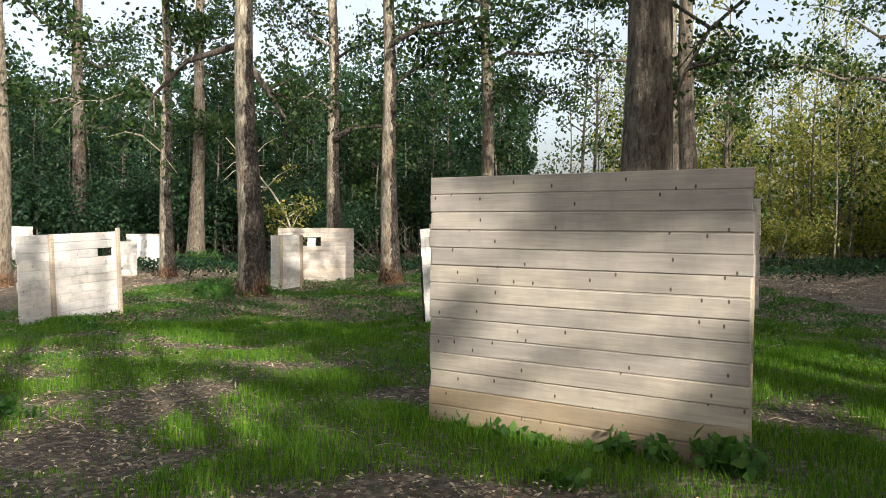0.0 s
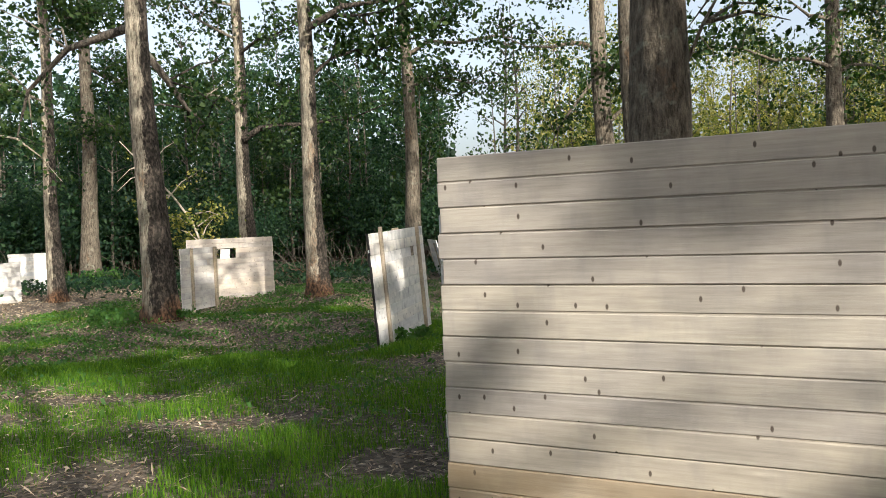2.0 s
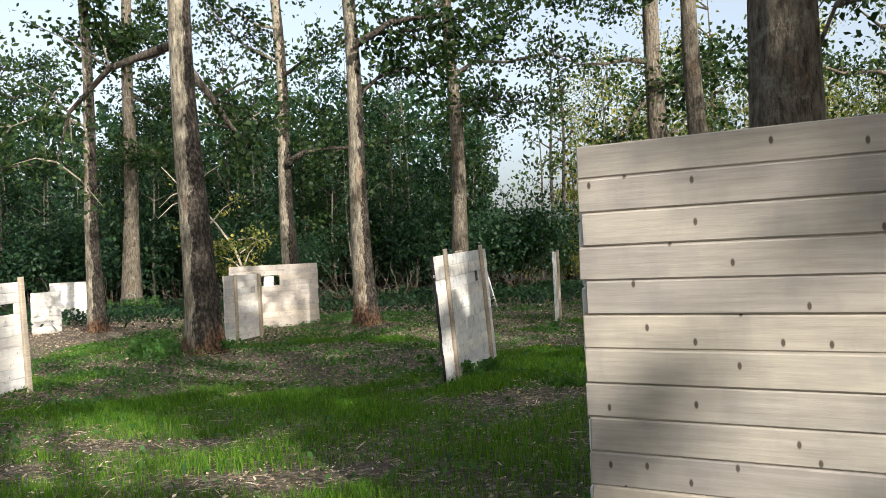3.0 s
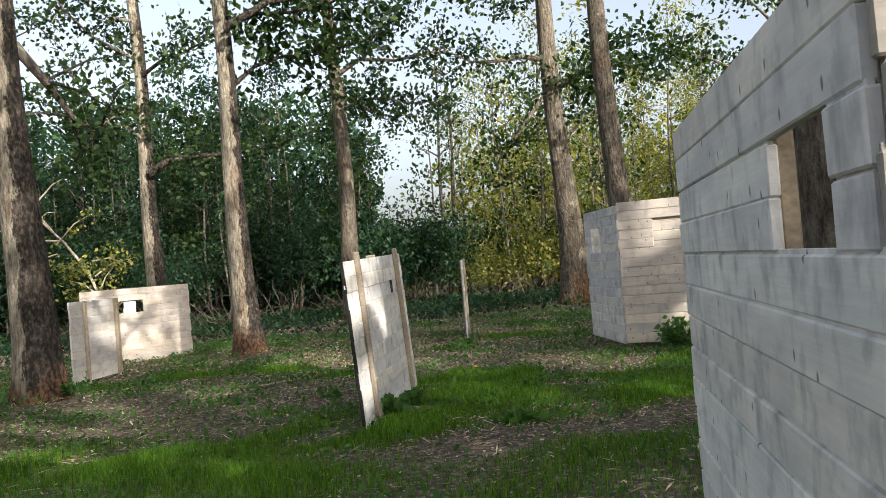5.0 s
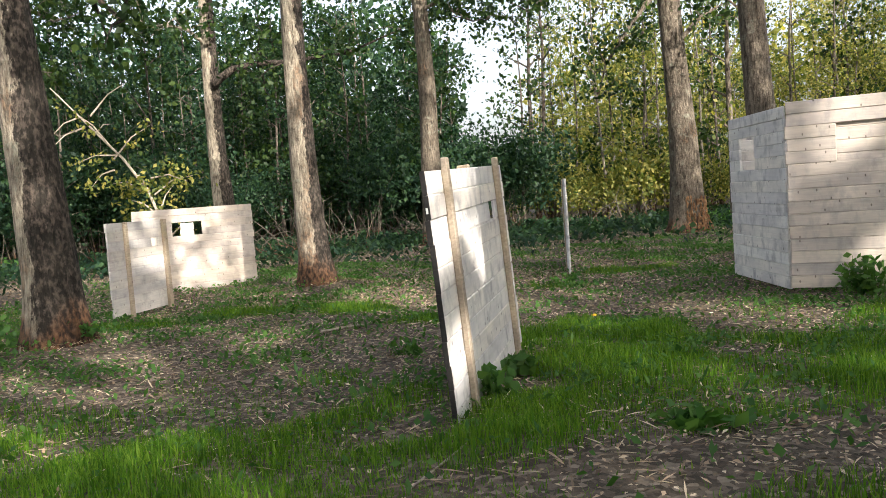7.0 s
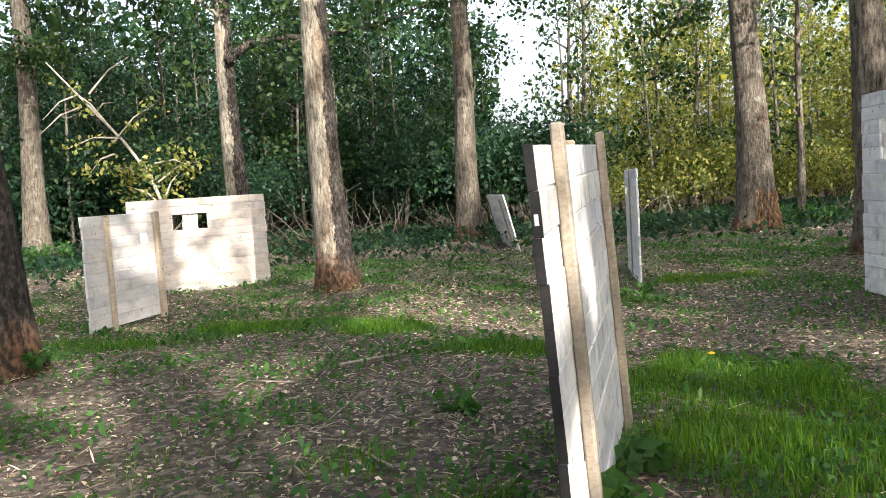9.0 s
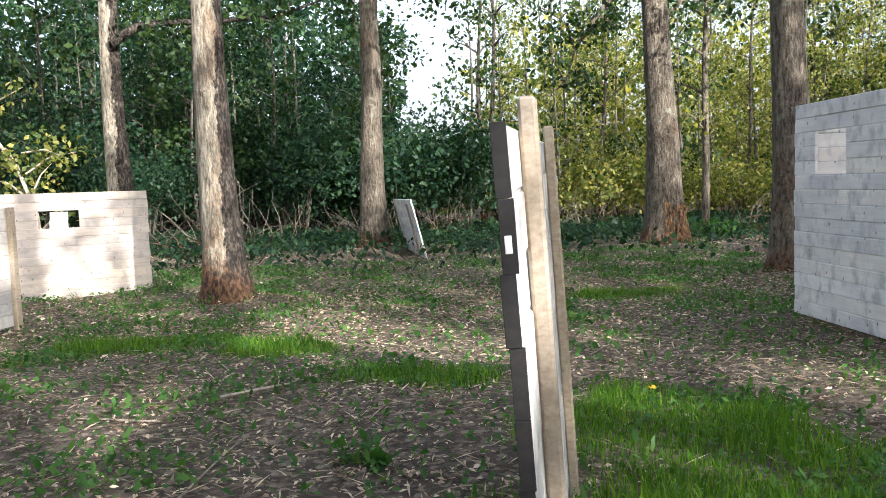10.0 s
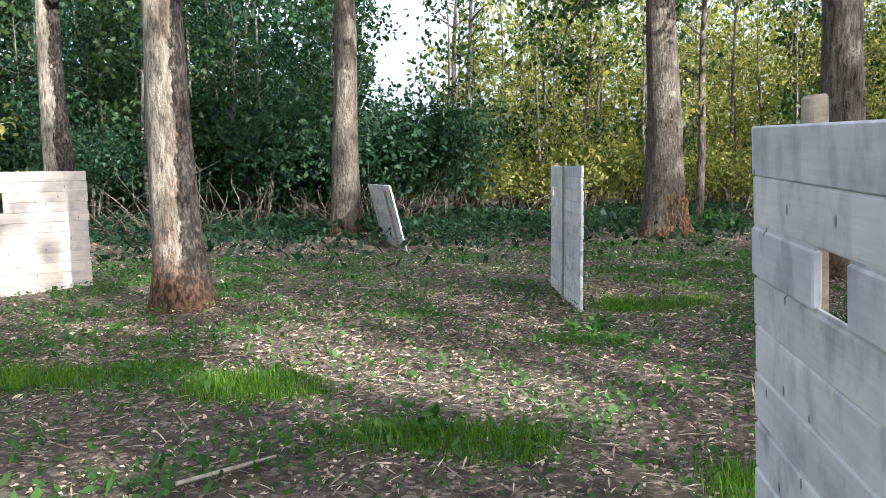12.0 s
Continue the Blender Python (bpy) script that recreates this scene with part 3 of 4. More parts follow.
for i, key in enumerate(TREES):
    big_tree(key, 20 + i, BARK_DARK if key == "Tb" else BARK_MOSS_SHADE if key in MOSSY_SHADED else BARK, extra=EXTRA.get(key, ()),
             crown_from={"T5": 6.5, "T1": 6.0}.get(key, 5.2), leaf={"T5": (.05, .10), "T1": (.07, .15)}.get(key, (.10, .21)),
             label="tall poplar, pale bark, one side dark with moss and painted shade" if key in MOSSY_SHADED else "tall poplar with furrowed grey-brown bark")


def sapling(seed, h, mat_leaf, label, leaves=900, low=0.25, size=.16, girth=.0062, bark=BARK_PALE):
    """A thin woodland tree: stem, twigs and loose foliage; returned at the origin."""
    rng, nr = random.Random(seed), np.random.default_rng(seed)
    root = new("sapling")
    r = h * girth
    bend = rng.uniform(-0.05, 0.05)
    pts = [(bend * z + .08 * math.sin(z * .8 + seed), .06 * math.sin(z * .6 + 2 * seed), z) for z in np.linspace(-.2, h, 12)]
    part("trunk", mesh_of("trunk", *tube(pts, list(np.linspace(r, .01, 12)), 7), bark, True), root)
    pieces, tips = [], []
    for k in range(16):
        t = low + (1 - low) * (k + rng.random()) / 16
        c = Vector(pts[min(11, int(t * 11))])
        a = rng.uniform(0, 6.28)
        L = rng.uniform(.6, 1.6) * (1.25 - t * .6)
        e = c + Vector((math.cos(a) * L, math.sin(a) * L, L * rng.uniform(.2, .9)))
        pieces.append(tube([c, (c + e) / 2 + Vector((0, 0, .06)), e], [r * .4, r * .25, .004], 4))
        tips += [e, (c + e) / 2, e + Vector((rng.uniform(-.4, .4), rng.uniform(-.4, .4), rng.uniform(-.4, .4)))]
    v, f = joined(pieces)
    tagged(part("branchwork", mesh_of("branchwork", v, f, bark, True), root), kind="stuff")
    pos = clumped(nr, [tuple(t) for t in tips], [.29] * len(tips), leaves // len(tips))
    v, f = leaf_quads(pos, nr.uniform(size * .65, size * 1.45, len(pos)), nr, .5, .65)
    part("crown", mesh_of("crown", v, f, mat_leaf), root)
    return tagged(root, label, "tree", "thin trees of the wood")


def shrub(seed, w, h, mat_leaf, label, leaves=1500, size=.11):
    rng, nr = random.Random(seed), np.random.default_rng(seed)
    root = new("shrub")
    tips = []
    for k in range(6):
        a, L = rng.uniform(0, 6.28), rng.uniform(.5, 1.0)
        e = Vector((math.cos(a) * w * L * .55, math.sin(a) * w * L * .55, h * rng.uniform(.55, 1.0)))
        m = Vector((e.x * .35, e.y * .35, e.z * .6))
        part("stem", mesh_of("stem", *tube([(e.x * .1, e.y * .1, -.05), m, e], [.025, .018, .005], 5), BARK_PALE, True), root)
        for s in (.3, .5, .7, .85, 1.0):
            for _ in range(2):
                tips.append(m * (1 - s) + e * s + Vector((rng.uniform(-.35, .35) * w * .5, rng.uniform(-.35, .35) * w * .5, rng.uniform(-.25, .2) * h * .6)))
    pos = clumped(nr, [tuple(t) for t in tips], [.14 * w] * len(tips), leaves // len(tips))
    pos[:, 2] = np.abs(pos[:, 2]) + .02
    v, f = leaf_quads(pos, nr.uniform(size * .7, size * 1.4, len(pos)), nr, .3, .55)
    part("foliage", mesh_of("foliage", v, f, mat_leaf), root)
    return tagged(root, label, "shrub", "undergrowth of the wood")


def scatter_copies(sources, spots, seed):
    rng = random.Random(seed)
    for k, (x, y, s) in enumerate(spots):
        src = sources[k % len(sources)]
        if k < len(sources):
            ob = src
            ob.matrix_world = pose(x, y, float(ground_z(x, y)), 0, 0, rng.uniform(0, 360)) @ Matrix.Scale(s, 4)
        else:
            src.scale = (s, s, s * rng.uniform(.9, 1.12))
            copy_thing(src, pose(x, y, float(ground_z(x, y)), rng.uniform(-3, 3), rng.uniform(-3, 3), rng.uniform(0, 360)))


def band(seed, count, x0, x1, y0, y1, keep=None, gap=.9):
    """Spots spread loosely over a stretch of the plan."""
    rng, out = random.Random(seed), []
    for _ in range(count * 30):
        if len(out) >= count:
            break
        x, y = rng.uniform(x0, x1), rng.uniform(y0, y1)
        if keep and not keep(x, y):
            continue
        if all((x - a) ** 2 + (y - b) ** 2 > gap * gap for a, b, _ in out):
            out.append((x, y, rng.uniform(.75, 1.2)))
    return out


def edge_y(x):
    """Where the wood begins."""
    return 35.5 - 0.012 * max(0, -x - 4) ** 2 - 0.02 * max(0, x - 5) ** 2


def gap(x, y):
    """The lower part of the wood, where sky shows."""
    return 2.2 < x - (y - 38) * .12 < 6.5 and y > 37


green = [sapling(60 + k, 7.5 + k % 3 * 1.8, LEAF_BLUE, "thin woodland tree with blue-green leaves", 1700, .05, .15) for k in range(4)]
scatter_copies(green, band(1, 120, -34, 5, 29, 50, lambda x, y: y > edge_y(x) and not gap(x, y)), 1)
gold = [sapling(70 + k, 9 + k % 3 * 1.5, LEAF_SUN, "thin tree with leaves coloured a sunlit yellow-green", 1500, .22, .115) for k in range(3)]
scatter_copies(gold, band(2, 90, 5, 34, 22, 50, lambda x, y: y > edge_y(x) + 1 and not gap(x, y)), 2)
mixed = [sapling(75 + k, 8 + k, LEAF_CROWN, "thin dark-leaved tree at the edge of the wood", 900, .1, .18, .008, BARK_DARK) for k in range(2)]
scatter_copies(mixed, band(22, 26, -24, 24, 31, 40, lambda x, y: y > edge_y(x) and not gap(x, y), 1.5), 22)
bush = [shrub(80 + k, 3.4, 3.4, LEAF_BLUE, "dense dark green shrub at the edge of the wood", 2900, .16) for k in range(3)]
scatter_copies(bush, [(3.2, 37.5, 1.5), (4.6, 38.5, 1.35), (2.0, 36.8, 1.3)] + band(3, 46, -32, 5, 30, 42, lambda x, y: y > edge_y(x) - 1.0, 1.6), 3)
bush2 = [shrub(90 + k, 2.6, 2.2, LEAF_SUN, "shrub coloured a sunlit yellow-green under thin trees", 1800, .14) for k in range(2)]
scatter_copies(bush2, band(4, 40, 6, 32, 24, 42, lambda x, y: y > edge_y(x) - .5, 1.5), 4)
dark_pair = [sapling(95 + k, 12, LEAF_CROWN, "slim dark trunk standing before the sky", 200, .5, .16, .011, BARK_DARK) for k in range(2)]
scatter_copies(dark_pair, [(5.7, 39.5, 1), (6.4, 39.9, 1.05)], 6)
slim = sapling(98, 11, LEAF_SUN, "slim pale tree with bare lower branches", 350, .25, .16, .011, BARK)
scatter_copies([slim], [(9.9, 30.4, 1)], 7)


def far_woods(seed, count, x0, x1, y0, y1, top, size, mat, label, keep):
    nr = np.random.default_rng(seed)
    p = np.stack([nr.uniform(x0, x1, count), nr.uniform(y0, y1, count), nr.random(count) ** 1.15 * top], 1)
    lump = np.sin(p[:, 0] * 1.1 + 2 * np.sin(p[:, 2] * .7)) * np.sin(p[:, 2] * 1.3 + p[:, 1] * .4 + np.sin(p[:, 0] * .6) * 2)
    p = p[(lump > -.55 + .09 * np.clip(p[:, 2] - 3, 0, 9)) & keep(p)]
    v, f = leaf_quads(p, nr.uniform(size * .6, size * 1.4, len(p)), nr, .3, .65)
    tagged(part("far_woods", mesh_of("far_woods", v, f, mat)), label, "woods", "", "stuff")


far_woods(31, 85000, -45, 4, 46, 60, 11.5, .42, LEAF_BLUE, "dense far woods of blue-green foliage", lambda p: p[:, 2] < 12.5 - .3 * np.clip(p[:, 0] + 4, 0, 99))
far_woods(32, 40000, 2, 45, 45, 60, 11, .42, LEAF_SUN, "far woods coloured a sunlit yellow-green", lambda p: p[:, 2] < np.where(p[:, 0] < 9, 3.0, 9.0))
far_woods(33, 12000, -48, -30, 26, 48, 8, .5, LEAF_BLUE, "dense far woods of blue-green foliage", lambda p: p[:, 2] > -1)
far_woods(34, 20000, 34, 50, 0, 48, 11, .45, LEAF_SUN, "far woods coloured a sunlit yellow-green", lambda p: p[:, 2] > -1)
# unseen trees added round and behind the walker, kept where they don't shade the clearing
around = [sapling(100 + k, 14 + k, LEAF_CROWN, "unseen slender tree added round the clearing", 900, .14, .4) for k in range(3)]
ring = band(5, 60, -14, 36, -34, -3.5, lambda x, y: not shades_clearing(x, y), 1.9) + band(6, 30, 5, 36, -3.5, 24, lambda x, y: x > .9 * y + 7 and not shades_clearing(x, y), 1.9)
scatter_copies(around, ring, 5)


def shade_tree(x, y, h, seed):
    """An unseen tall tree added beside or behind the path for shade: bare trunk, a few limbs and a dense crown high up.
    """
    rng, nr = random.Random(seed), np.random.default_rng(seed)
    root = new("tree")
    root.location = (x, y, float(ground_z(x, y)) - .2)
    pts = [(.05 * math.sin(z * .6 + seed), .05 * math.sin(z * .5 + 2 * seed), z) for z in np.linspace(0, h, 14)]
    part("trunk", mesh_of("trunk", *tube(pts, list(np.linspace(.26, .04, 14)), 12, rng, .06), BARK, True), root)
    for k in range(5):
        z, a, L = rng.uniform(6.5, h - 2), rng.uniform(0, 6.28), rng.uniform(1.4, 2.6)
        q = [Vector((math.cos(a) * L * t, math.sin(a) * L * t, z + .9 * t + .15 * math.sin(4 * t + k))) for t in (0, .35, .7, 1)]
        part("limb", mesh_of("limb", *tube(q, [.06, .045, .03, .012], 7, rng, .1), BARK, True), root)
    d = nr.normal(size=(380, 3))
    d *= (nr.random(380) ** .4 / np.linalg.norm(d, axis=1))[:, None]
    pos = d * [2.7, 2.7, (h - 6.3) / 2] + [0, 0, (h + 6.3) / 2]
    pos = pos[between_shafts(pos + np.array(root.location))]
    v, f = leaf_quads(pos, nr.uniform(.30, .55, len(pos)), nr, .4, .7)
    part("crown", mesh_of("crown", v, f, LEAF_CROWN), root, "dense dark green crown with gaps cut for the sun")
    tagged(root, "unseen tall poplar added to shade the clearing, with a dense green crown", "tree", "tall trees round the path")


# unseen trees added on the sun side to shade the clearing in dapples
rt = random.Random(77)
for gx in range(7):
    for gy in range(8):
        for _ in range(50):
            tx, ty = 2.2 + gx * 3.0 + rt.uniform(-1.5, 1.5), 6.5 - gy * 3.1 + rt.uniform(-1.5, 1.5)
            if clear_of_shafts(tx, ty):
                break
        if tx > max(1.8, .55 * ty + 2.4, .9 * (ty - 5) + 3.5) and shades_clearing(tx, ty):
            shade_tree(tx, ty, rt.uniform(12.5, 15.5), 300 + gx * 8 + gy)


# ---- dead branches and brushwood ----
def branch_with_leaves():
    rng, nr = random.Random(5), np.random.default_rng(5)
    root = new("fallen_branch")
    main = [(-8.6, 27.6, 4.6), (-7.6, 27.0, 3.6), (-6.7, 26.5, 2.7), (-6.1, 26.2, 1.9), (-5.75, 26.0, 1.0), (-5.6, 25.9, -0.3)]
    part("limb", mesh_of("limb", *tube(main, [.015, .025, .03, .034, .036, .04], 8, rng, .1), TWIG, True), root)
    tips = []
    for k in range(16):
        c = Vector(main[1 + k % 4]) + Vector((rng.uniform(-.2, .2), 0, rng.uniform(-.3, .3)))
        e = c + Vector((rng.uniform(-1.1, 1.0), rng.uniform(-.6, .4), rng.uniform(-.7, .9)))
        part("twig", mesh_of("twig", *tube([c, (c + e) / 2 + Vector((0, 0, .12)), e], [.025, .016, .005], 5), TWIG, True), root)
        if k % 4 >= 1:
            tips += [e, (c + e) / 2]
    for _ in range(12):
        tips.append(Vector((-5.95 + rng.uniform(-.6, .6), 26.1 + rng.uniform(-.3, .3), 1.9 + rng.uniform(-.7, .6))))
    pos = clumped(nr, [tuple(t) for t in tips], [.17] * len(tips), 26)
    v, f = leaf_quads(pos, nr.uniform(.08, .15, len(pos)), nr, .4, .65)
    part("foliage", mesh_of("foliage", v, f, LEAF_SUN), root, "sunlit yellow-green leaves")
    tagged(root, "broken pale branch with a clump of yellow-green leaves", "branch")


branch_with_leaves()


def brushwood(x, y, seed, w=1.4, h=2.2, n=24):
    rng = random.Random(seed)
    root = new("brushwood")
    root.location = (x, y, float(ground_z(x, y)))
    for _ in range(n):
        q = [Vector((rng.uniform(-w, w), rng.uniform(-.6, .6), -.03))]
        d = Vector((rng.uniform(-.7, .7), rng.uniform(-.4, .4), rng.uniform(.4, 1))).normalized()
        L = rng.uniform(.5, 1.0) * h / 4
        for _ in range(4):
            d = (d + Vector((rng.uniform(-.5, .5), rng.uniform(-.4, .4), rng.uniform(-.55, .3)))).normalized()
            q.append(q[-1] + d * L)
            q[-1].z = max(q[-1].z, .03)
        r = rng.uniform(.008, .024)
        part("twig", mesh_of("twig", *tube(q, [r, r * .85, r * .65, r * .45, .003], 5), BARK_PALE, True), root)
    tagged(root, "tangle of pale dead branches under the trees", "brushwood", "brushwood under the trees")


for k, (bx, by, bw) in enumerate([(-4.0, 30.6, 1.7), (-2.6, 31.6, 1.5), (-0.6, 33.0, 1.5), (2.6, 33.4, 1.3), (-8.5, 31.5, 1.6), (-14.5, 33, 1.6), (7.0, 33.5, 1.2), (11.5, 30, 1.4)]):
    brushwood(bx, by, 40 + k, bw, 2.8 if k < 2 else 2.2, 26)


# ---- ground cover ----
def grass_blades(seed, count, x0, x1, y0, y1, h0, h1, width):
    nr = np.random.default_rng(seed)
    x, y = nr.uniform(x0, x1, count), nr.uniform(y0, y1, count)
    w = grass_weight(x, y)
    keep = nr.random(count) < w
    x, y, w = x[keep], y[keep], w[keep]
    n = len(x)
    z = ground_z(x, y)
    h = nr.uniform(h0, h1, n) * (0.35 + 0.65 * w) * (.8 + .3 * np.sin(x * 3.1 + 2 * np.sin(y * 2.3)))
    a = nr.uniform(0, 2 * np.pi, n)
    bend = nr.uniform(.1, .75, n) * h
    dx, dy = np.cos(a), np.sin(a)
    wd = width * nr.uniform(.7, 1.4, n)
    base = np.stack([x, y, z - .01], 1)
    side = np.stack([-dy, dx, 0 * dx], 1) * wd[:, None] * .5
    mid = base + np.stack([dx * bend * .3, dy * bend * .3, h * .6], 1)
    tip = base + np.stack([dx * bend, dy * bend, h], 1)
    v = np.stack([base - side, base + side, mid - side * .8, mid + side * .8, tip], 1).reshape(-1, 3)
    i = np.arange(n)[:, None] * 5
    f = np.concatenate([i + [[0, 1, 3]], i + [[0, 3, 2]], i + [[2, 3, 4]]])
    ob = part("grass", mesh_of("grass", v, f, GRASS))
    tagged(ob, "lush short green grass in uneven patches", "grass", "", "stuff")


grass_blades(1, 300000, -7, 7, 2.6, 12.5, .06, .15, .006)
grass_blades(2, 300000, -8, 6, 11.5, 22, .07, .17, .007)
grass_blades(3, 70000, -14, 14, 13, 35, .05, .13, .014)


def scattered_leaves(name, seed, count, box, size, mat, label, flat=True, weight=None, lift=.012, narrow=.5, tilt=.22, height=.02):
    nr = np.random.default_rng(seed)
    x0, x1, y0, y1 = box
    x, y = nr.uniform(x0, x1, count), nr.uniform(y0, y1, count)
    if weight is not None:
        keep = nr.random(count) < weight(x, y)
        x, y = x[keep], y[keep]
    n = len(x)
    c = np.stack([x, y, ground_z(x, y) + lift + nr.uniform(0, height, n)], 1)
    a = nr.uniform(0, 2 * np.pi, n)
    L = nr.uniform(size * .5, size * 1.5, n)[:, None]
    d = np.stack([np.cos(a), np.sin(a), nr.normal(0, tilt, n)], 1)
    s = np.stack([-np.sin(a), np.cos(a), nr.normal(0, tilt * 1.3, n)], 1)
    m = c + [0, 0, .004]
    v = np.stack([c - d * L * .5, m + s * L * narrow * .5, c + d * L * .5, m - s * L * narrow * .5], 1).reshape(-1, 3)
    i = np.arange(n)[:, None] * 4
    f = np.concatenate([i + [[0, 1, 2]], i + [[0, 2, 3]]])
    tagged(part(name, mesh_of(name, v, f, mat)), label, name.replace("_", " "), "", "stuff")


scattered_leaves("leaf_litter", 5, 115000, (-8, 8, 2.5, 22), .034, LITTER, "dry brown and pale dead leaves over the soil", weight=lambda x, y: 1 - .93 * grass_weight(x, y))
scattered_leaves("leaf_litter", 6, 64000, (-18, 16, 18, 36), .06, LITTER, "dry brown and pale dead leaves over the soil", weight=lambda x, y: 1 - .93 * grass_weight(x, y))


def weed_weight(x, y):
    return np.clip(.15 + .85 * np.sin(x * 2.1 + np.sin(y * 1.7) * 2) * np.sin(y * 1.9 + np.sin(x * 1.3) * 2), 0.16, 1) * np.where(y < 12, .3, 1)


scattered_leaves("ground_weeds", 7, 180000, (-8, 8, 8, 27), .05, LEAF_WEED, "low green weeds among the litter", weight=weed_weight, lift=.02, narrow=.5, tilt=.6, height=.07)
scattered_leaves("ground_weeds", 8, 50000, (-22, 20, 24, 37), .13, LEAF_BLUE, "low green ground cover at the edge of the wood", weight=lambda x, y: smooth01((y - 26) / 5) * .9 + .1, lift=.04, narrow=.6, tilt=.6, height=.38)
scattered_leaves("dry_straw", 9, 16000, (-7, 7, 5, 25), .14, LITTER, "pale dry stalks and straw on the soil", weight=lambda x, y: 1 - .8 * grass_weight(x, y), lift=.02, narrow=.07, tilt=.12)


def nettle_clump(x, y, w, h, stems, seed, label, size=.085, mat=LEAF_WEED):
    """A clump of broad-leaved weeds: upright stems with pairs of leaves."""
    rng, nr = random.Random(seed), np.random.default_rng(seed)
    root = new("weed_clump")
    root.location = (x, y, float(ground_z(x, y)))
    pos = []
    for k in range(stems):
        a, r = rng.uniform(0, 6.28), w * math.sqrt(rng.random())
        b0 = Vector((math.cos(a) * r, math.sin(a) * r * .6, -.02))
        hh = h * rng.uniform(.5, 1.0)
        e = b0 + Vector((rng.uniform(-.1, .1), rng.uniform(-.1, .1), hh))
        part("stem", mesh_of("stem", *tube([b0, (b0 + e) / 2, e], [.005, .004, .003], 5), LEAF_WEED, True), root)
        for i in range(5):
            c = b0 + (e - b0) * (.35 + .65 * i / 4)
            for sgn in (-1, 1):
                t = a * 3 + i * 1.57
                pos.append(c + Vector((math.cos(t), math.sin(t), -.1)) * sgn * size * .55)
    pos = np.array([tuple(p) for p in pos])
    v, f = leaf_quads(pos, nr.uniform(size * .7, size * 1.3, len(pos)), nr, .25, .62)
    part("leaves", mesh_of("leaves", v, f, mat), root)
    return tagged(root, label, "weeds", "weed clumps")


def at_wall(s, off):
    return A0[0] + .862 * s - .507 * off, A0[1] - .507 * s - .862 * off


for k, (s0, off, hh, st) in enumerate([(1.62, .12, .24, 6), (1.9, .15, .22, 7), (2.2, .12, .27, 7), (2.4, .14, .26, 7), (.75, .1, .2, 4), (1.1, .1, .1, 3), (.25, .1, .16, 3)]):
    nettle_clump(*at_wall(s0, off), .12, hh, st, 200 + k, "dark green nettles at the foot of a board wall", .10)
nettle_clump(-4.9, 16.0, .75, .42, 46, 220, "thick green nettle clump at the foot of a poplar", .09)
nettle_clump(-4.1, 16.0, .4, .3, 16, 221, "green nettles at the foot of a poplar", .08)
nettle_clump(4.36, 15.3, .32, .5, 20, 222, "bushy dark weed before a board wall", .10)
nettle_clump(5.15, 14.9, .2, .25, 8, 223, "small weed before a board wall", .08)
nettle_clump(-0.02, 12.55, .16, .22, 7, 224, "weeds at the foot of a leaning board panel", .10)
nettle_clump(0.22, 13.2, .2, .2, 8, 225, "broad-leaved docks at the foot of a panel", .11)
nettle_clump(0.5, 7.2, .25, .25, 12, 226, "dark weeds at the foot of a board wall", .08)
nettle_clump(-5.35, 11.2, .3, .22, 10, 227, "weeds at the foot of a board panel", .08)
nettle_clump(-0.2, 16.75, .25, .12, 12, 228, "pale green leafy plant in grass", .08)
nettle_clump(-0.54, 14.6, .13, .15, 8, 229, "tuft of weeds in leaf litter", .07)
nettle_clump(0.92, 11.5, .22, .12, 8, 230, "broad-leaved plant in leaf litter", .11)
nettle_clump(0.95, 4.45, .12, .12, 5, 231, "broad-leaved plant in grass", .10)
nettle_clump(-3.2, 5.7, .35, .18, 14, 232, "low leafy weeds in grass", .08)
nettle_clump(-11.0, 31.6, .9, .7, 40, 233, "leafy undergrowth at the foot of a tree", .13)
nettle_clump(8.9, 29.2, 1.2, .5, 60, 234, "green undergrowth beside a tree", .13)
nettle_clump(2.0, 19.15, .2, .2, 8, 235, "weeds at the foot of a board panel", .08)


def stick(points, r, label):
    ob = part("stick", mesh_of("stick", *tube(points, [r, r * .9, r * .5], 6, random.Random(1), .15), TWIG, True))
    tagged(ob, label, "stick", "dead sticks on the ground")


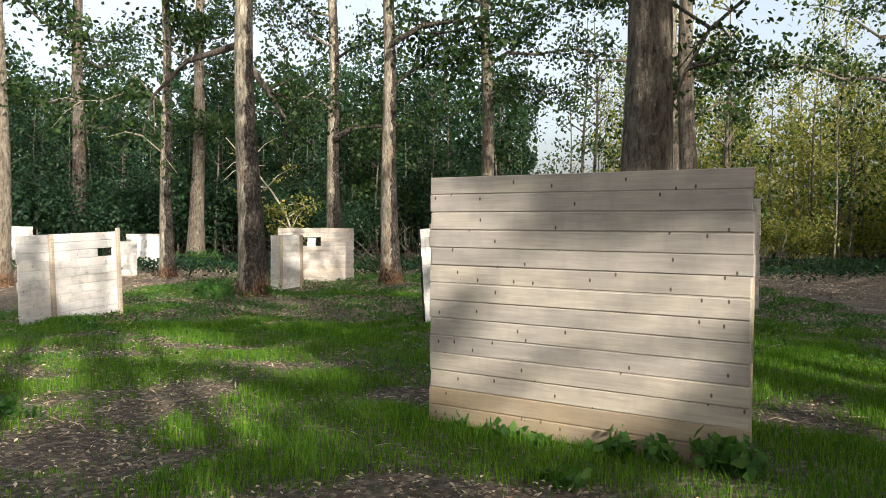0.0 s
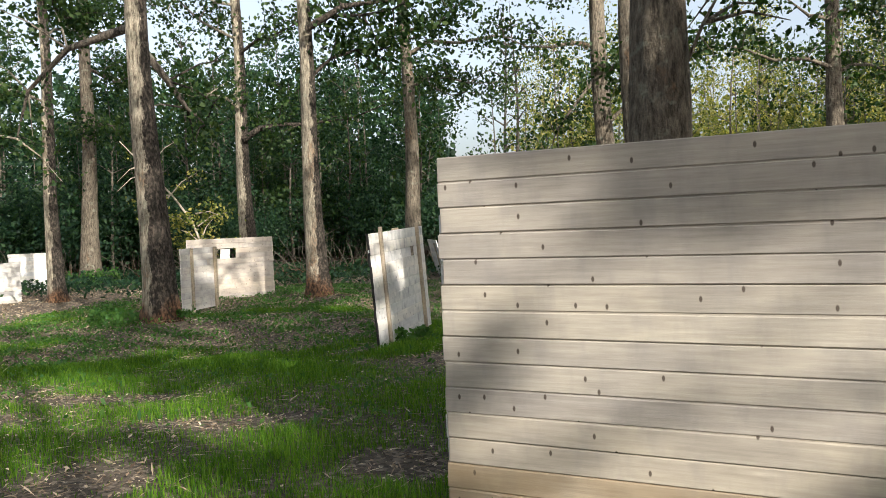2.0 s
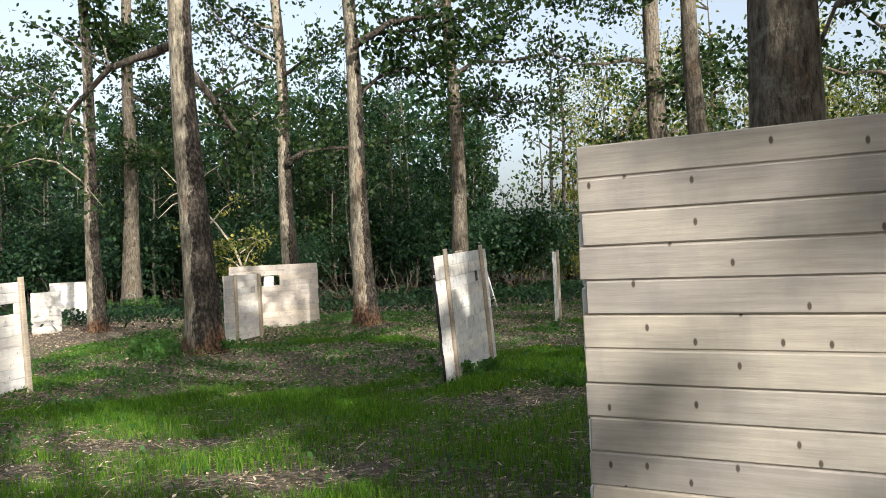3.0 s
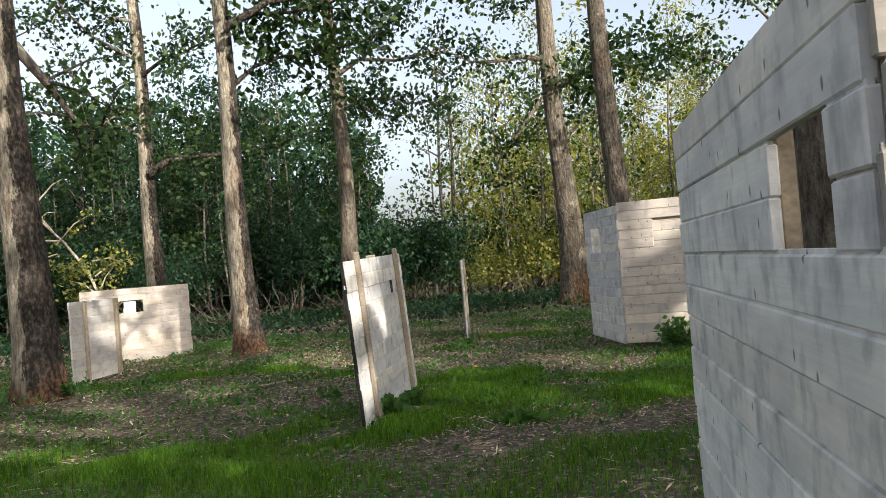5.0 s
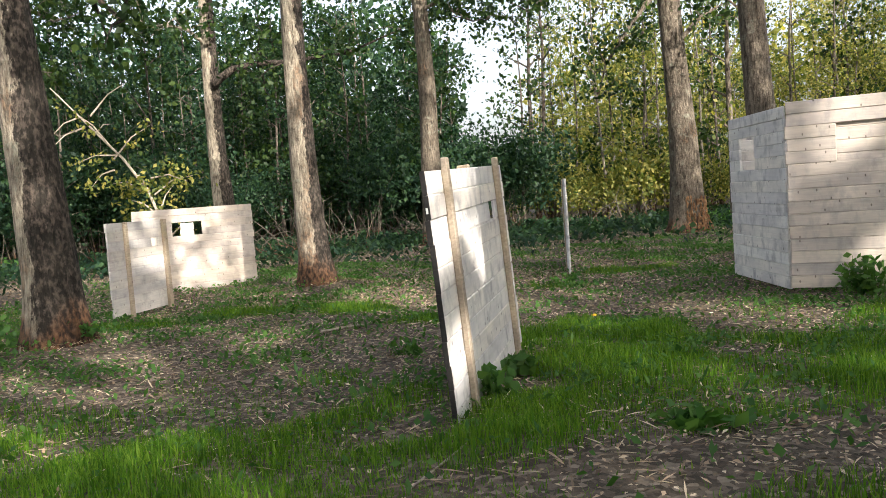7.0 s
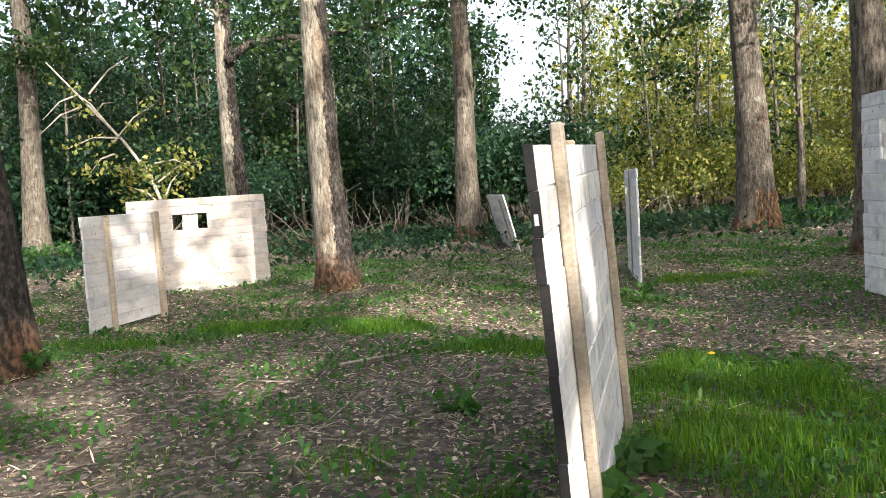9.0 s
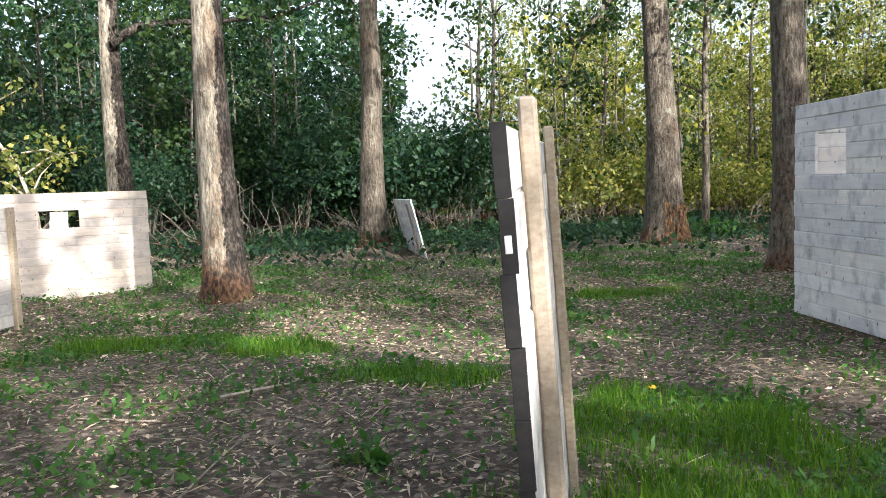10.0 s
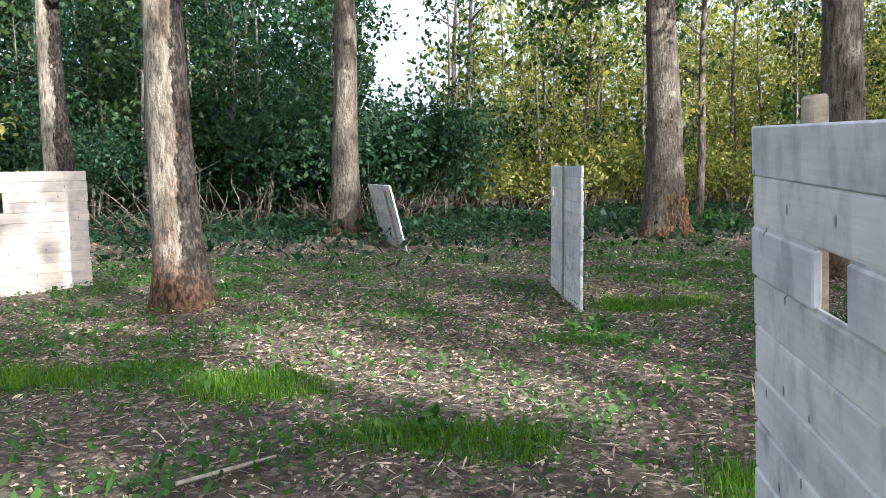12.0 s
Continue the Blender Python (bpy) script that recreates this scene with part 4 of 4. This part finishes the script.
rs = random.Random(12)
for k in range(46):
    sx, sy, sa, sl = rs.uniform(-6, 5), rs.uniform(11, 26), rs.uniform(0, 3.14), rs.uniform(.15, .5)
    q = [(sx + math.cos(sa) * sl * u, sy + math.sin(sa) * sl * u, float(ground_z(sx + math.cos(sa) * sl * u, sy + math.sin(sa) * sl * u)) + .012) for u in (-1, 0, 1)]
    stick(q, .007, "thin dead stick lying on leaf litter")
stick([(-1.48, 16.08, -.13), (-1.2, 16.2, -.12), (-.98, 16.35, -.13)], .014, "pale dead branch lying on leaf litter")


def torn_bark():
    """The rust-coloured scar at the foot of one trunk."""
    x, y, r, *_ = TREES["T6"]
    rng, pieces = random.Random(9), []
    for _ in range(150):
        a, z = rng.uniform(-2.0, -.6), rng.uniform(-.1, .75)
        h, w = rng.uniform(.03, .09), rng.uniform(.012, .03)
        rr = r * (1 + .75 * math.exp(-(z + .25) / .38)) + .008
        c = Vector((x + math.cos(a) * rr, y + math.sin(a) * rr, z))
        lean = rng.uniform(-.02, .02)
        pieces.append(tube([c - Vector((lean, 0, h)), c + Vector((math.cos(a) * .008, math.sin(a) * .008, 0)), c + Vector((lean, 0, h))], [w * .4, w, w * .3], 5))
    v, f = joined(pieces)
    tagged(part("torn_bark", mesh_of("torn_bark", v, f, RUST)), "rust-orange torn bark at the foot of a poplar", "bark", "", "stuff")


torn_bark()


def dandelion(x, y):
    root = new("dandelion")
    root.location = (x, y, float(ground_z(x, y)))
    part("stem", mesh_of("stem", *tube([(0, 0, -.01), (.005, 0, .06), (.01, 0, .12)], [.003, .003, .003], 5), LEAF_WEED, True), root)
    nr = np.random.default_rng(3)
    p = nr.normal(size=(60, 3)) * [.009, .009, .004] + [.01, 0, .125]
    v, f = leaf_quads(p, np.full(60, .018), nr, 0, .4)
    part("flower", mesh_of("flower", v, f, YELLOW), root, "bright yellow flower head")
    tagged(root, "single yellow dandelion in grass", "flower")


YELLOW = plain_material("yellow_petals", (0.75, 0.45, 0.02), (0.85, 0.58, 0.04))
dandelion(1.39, 15.25)
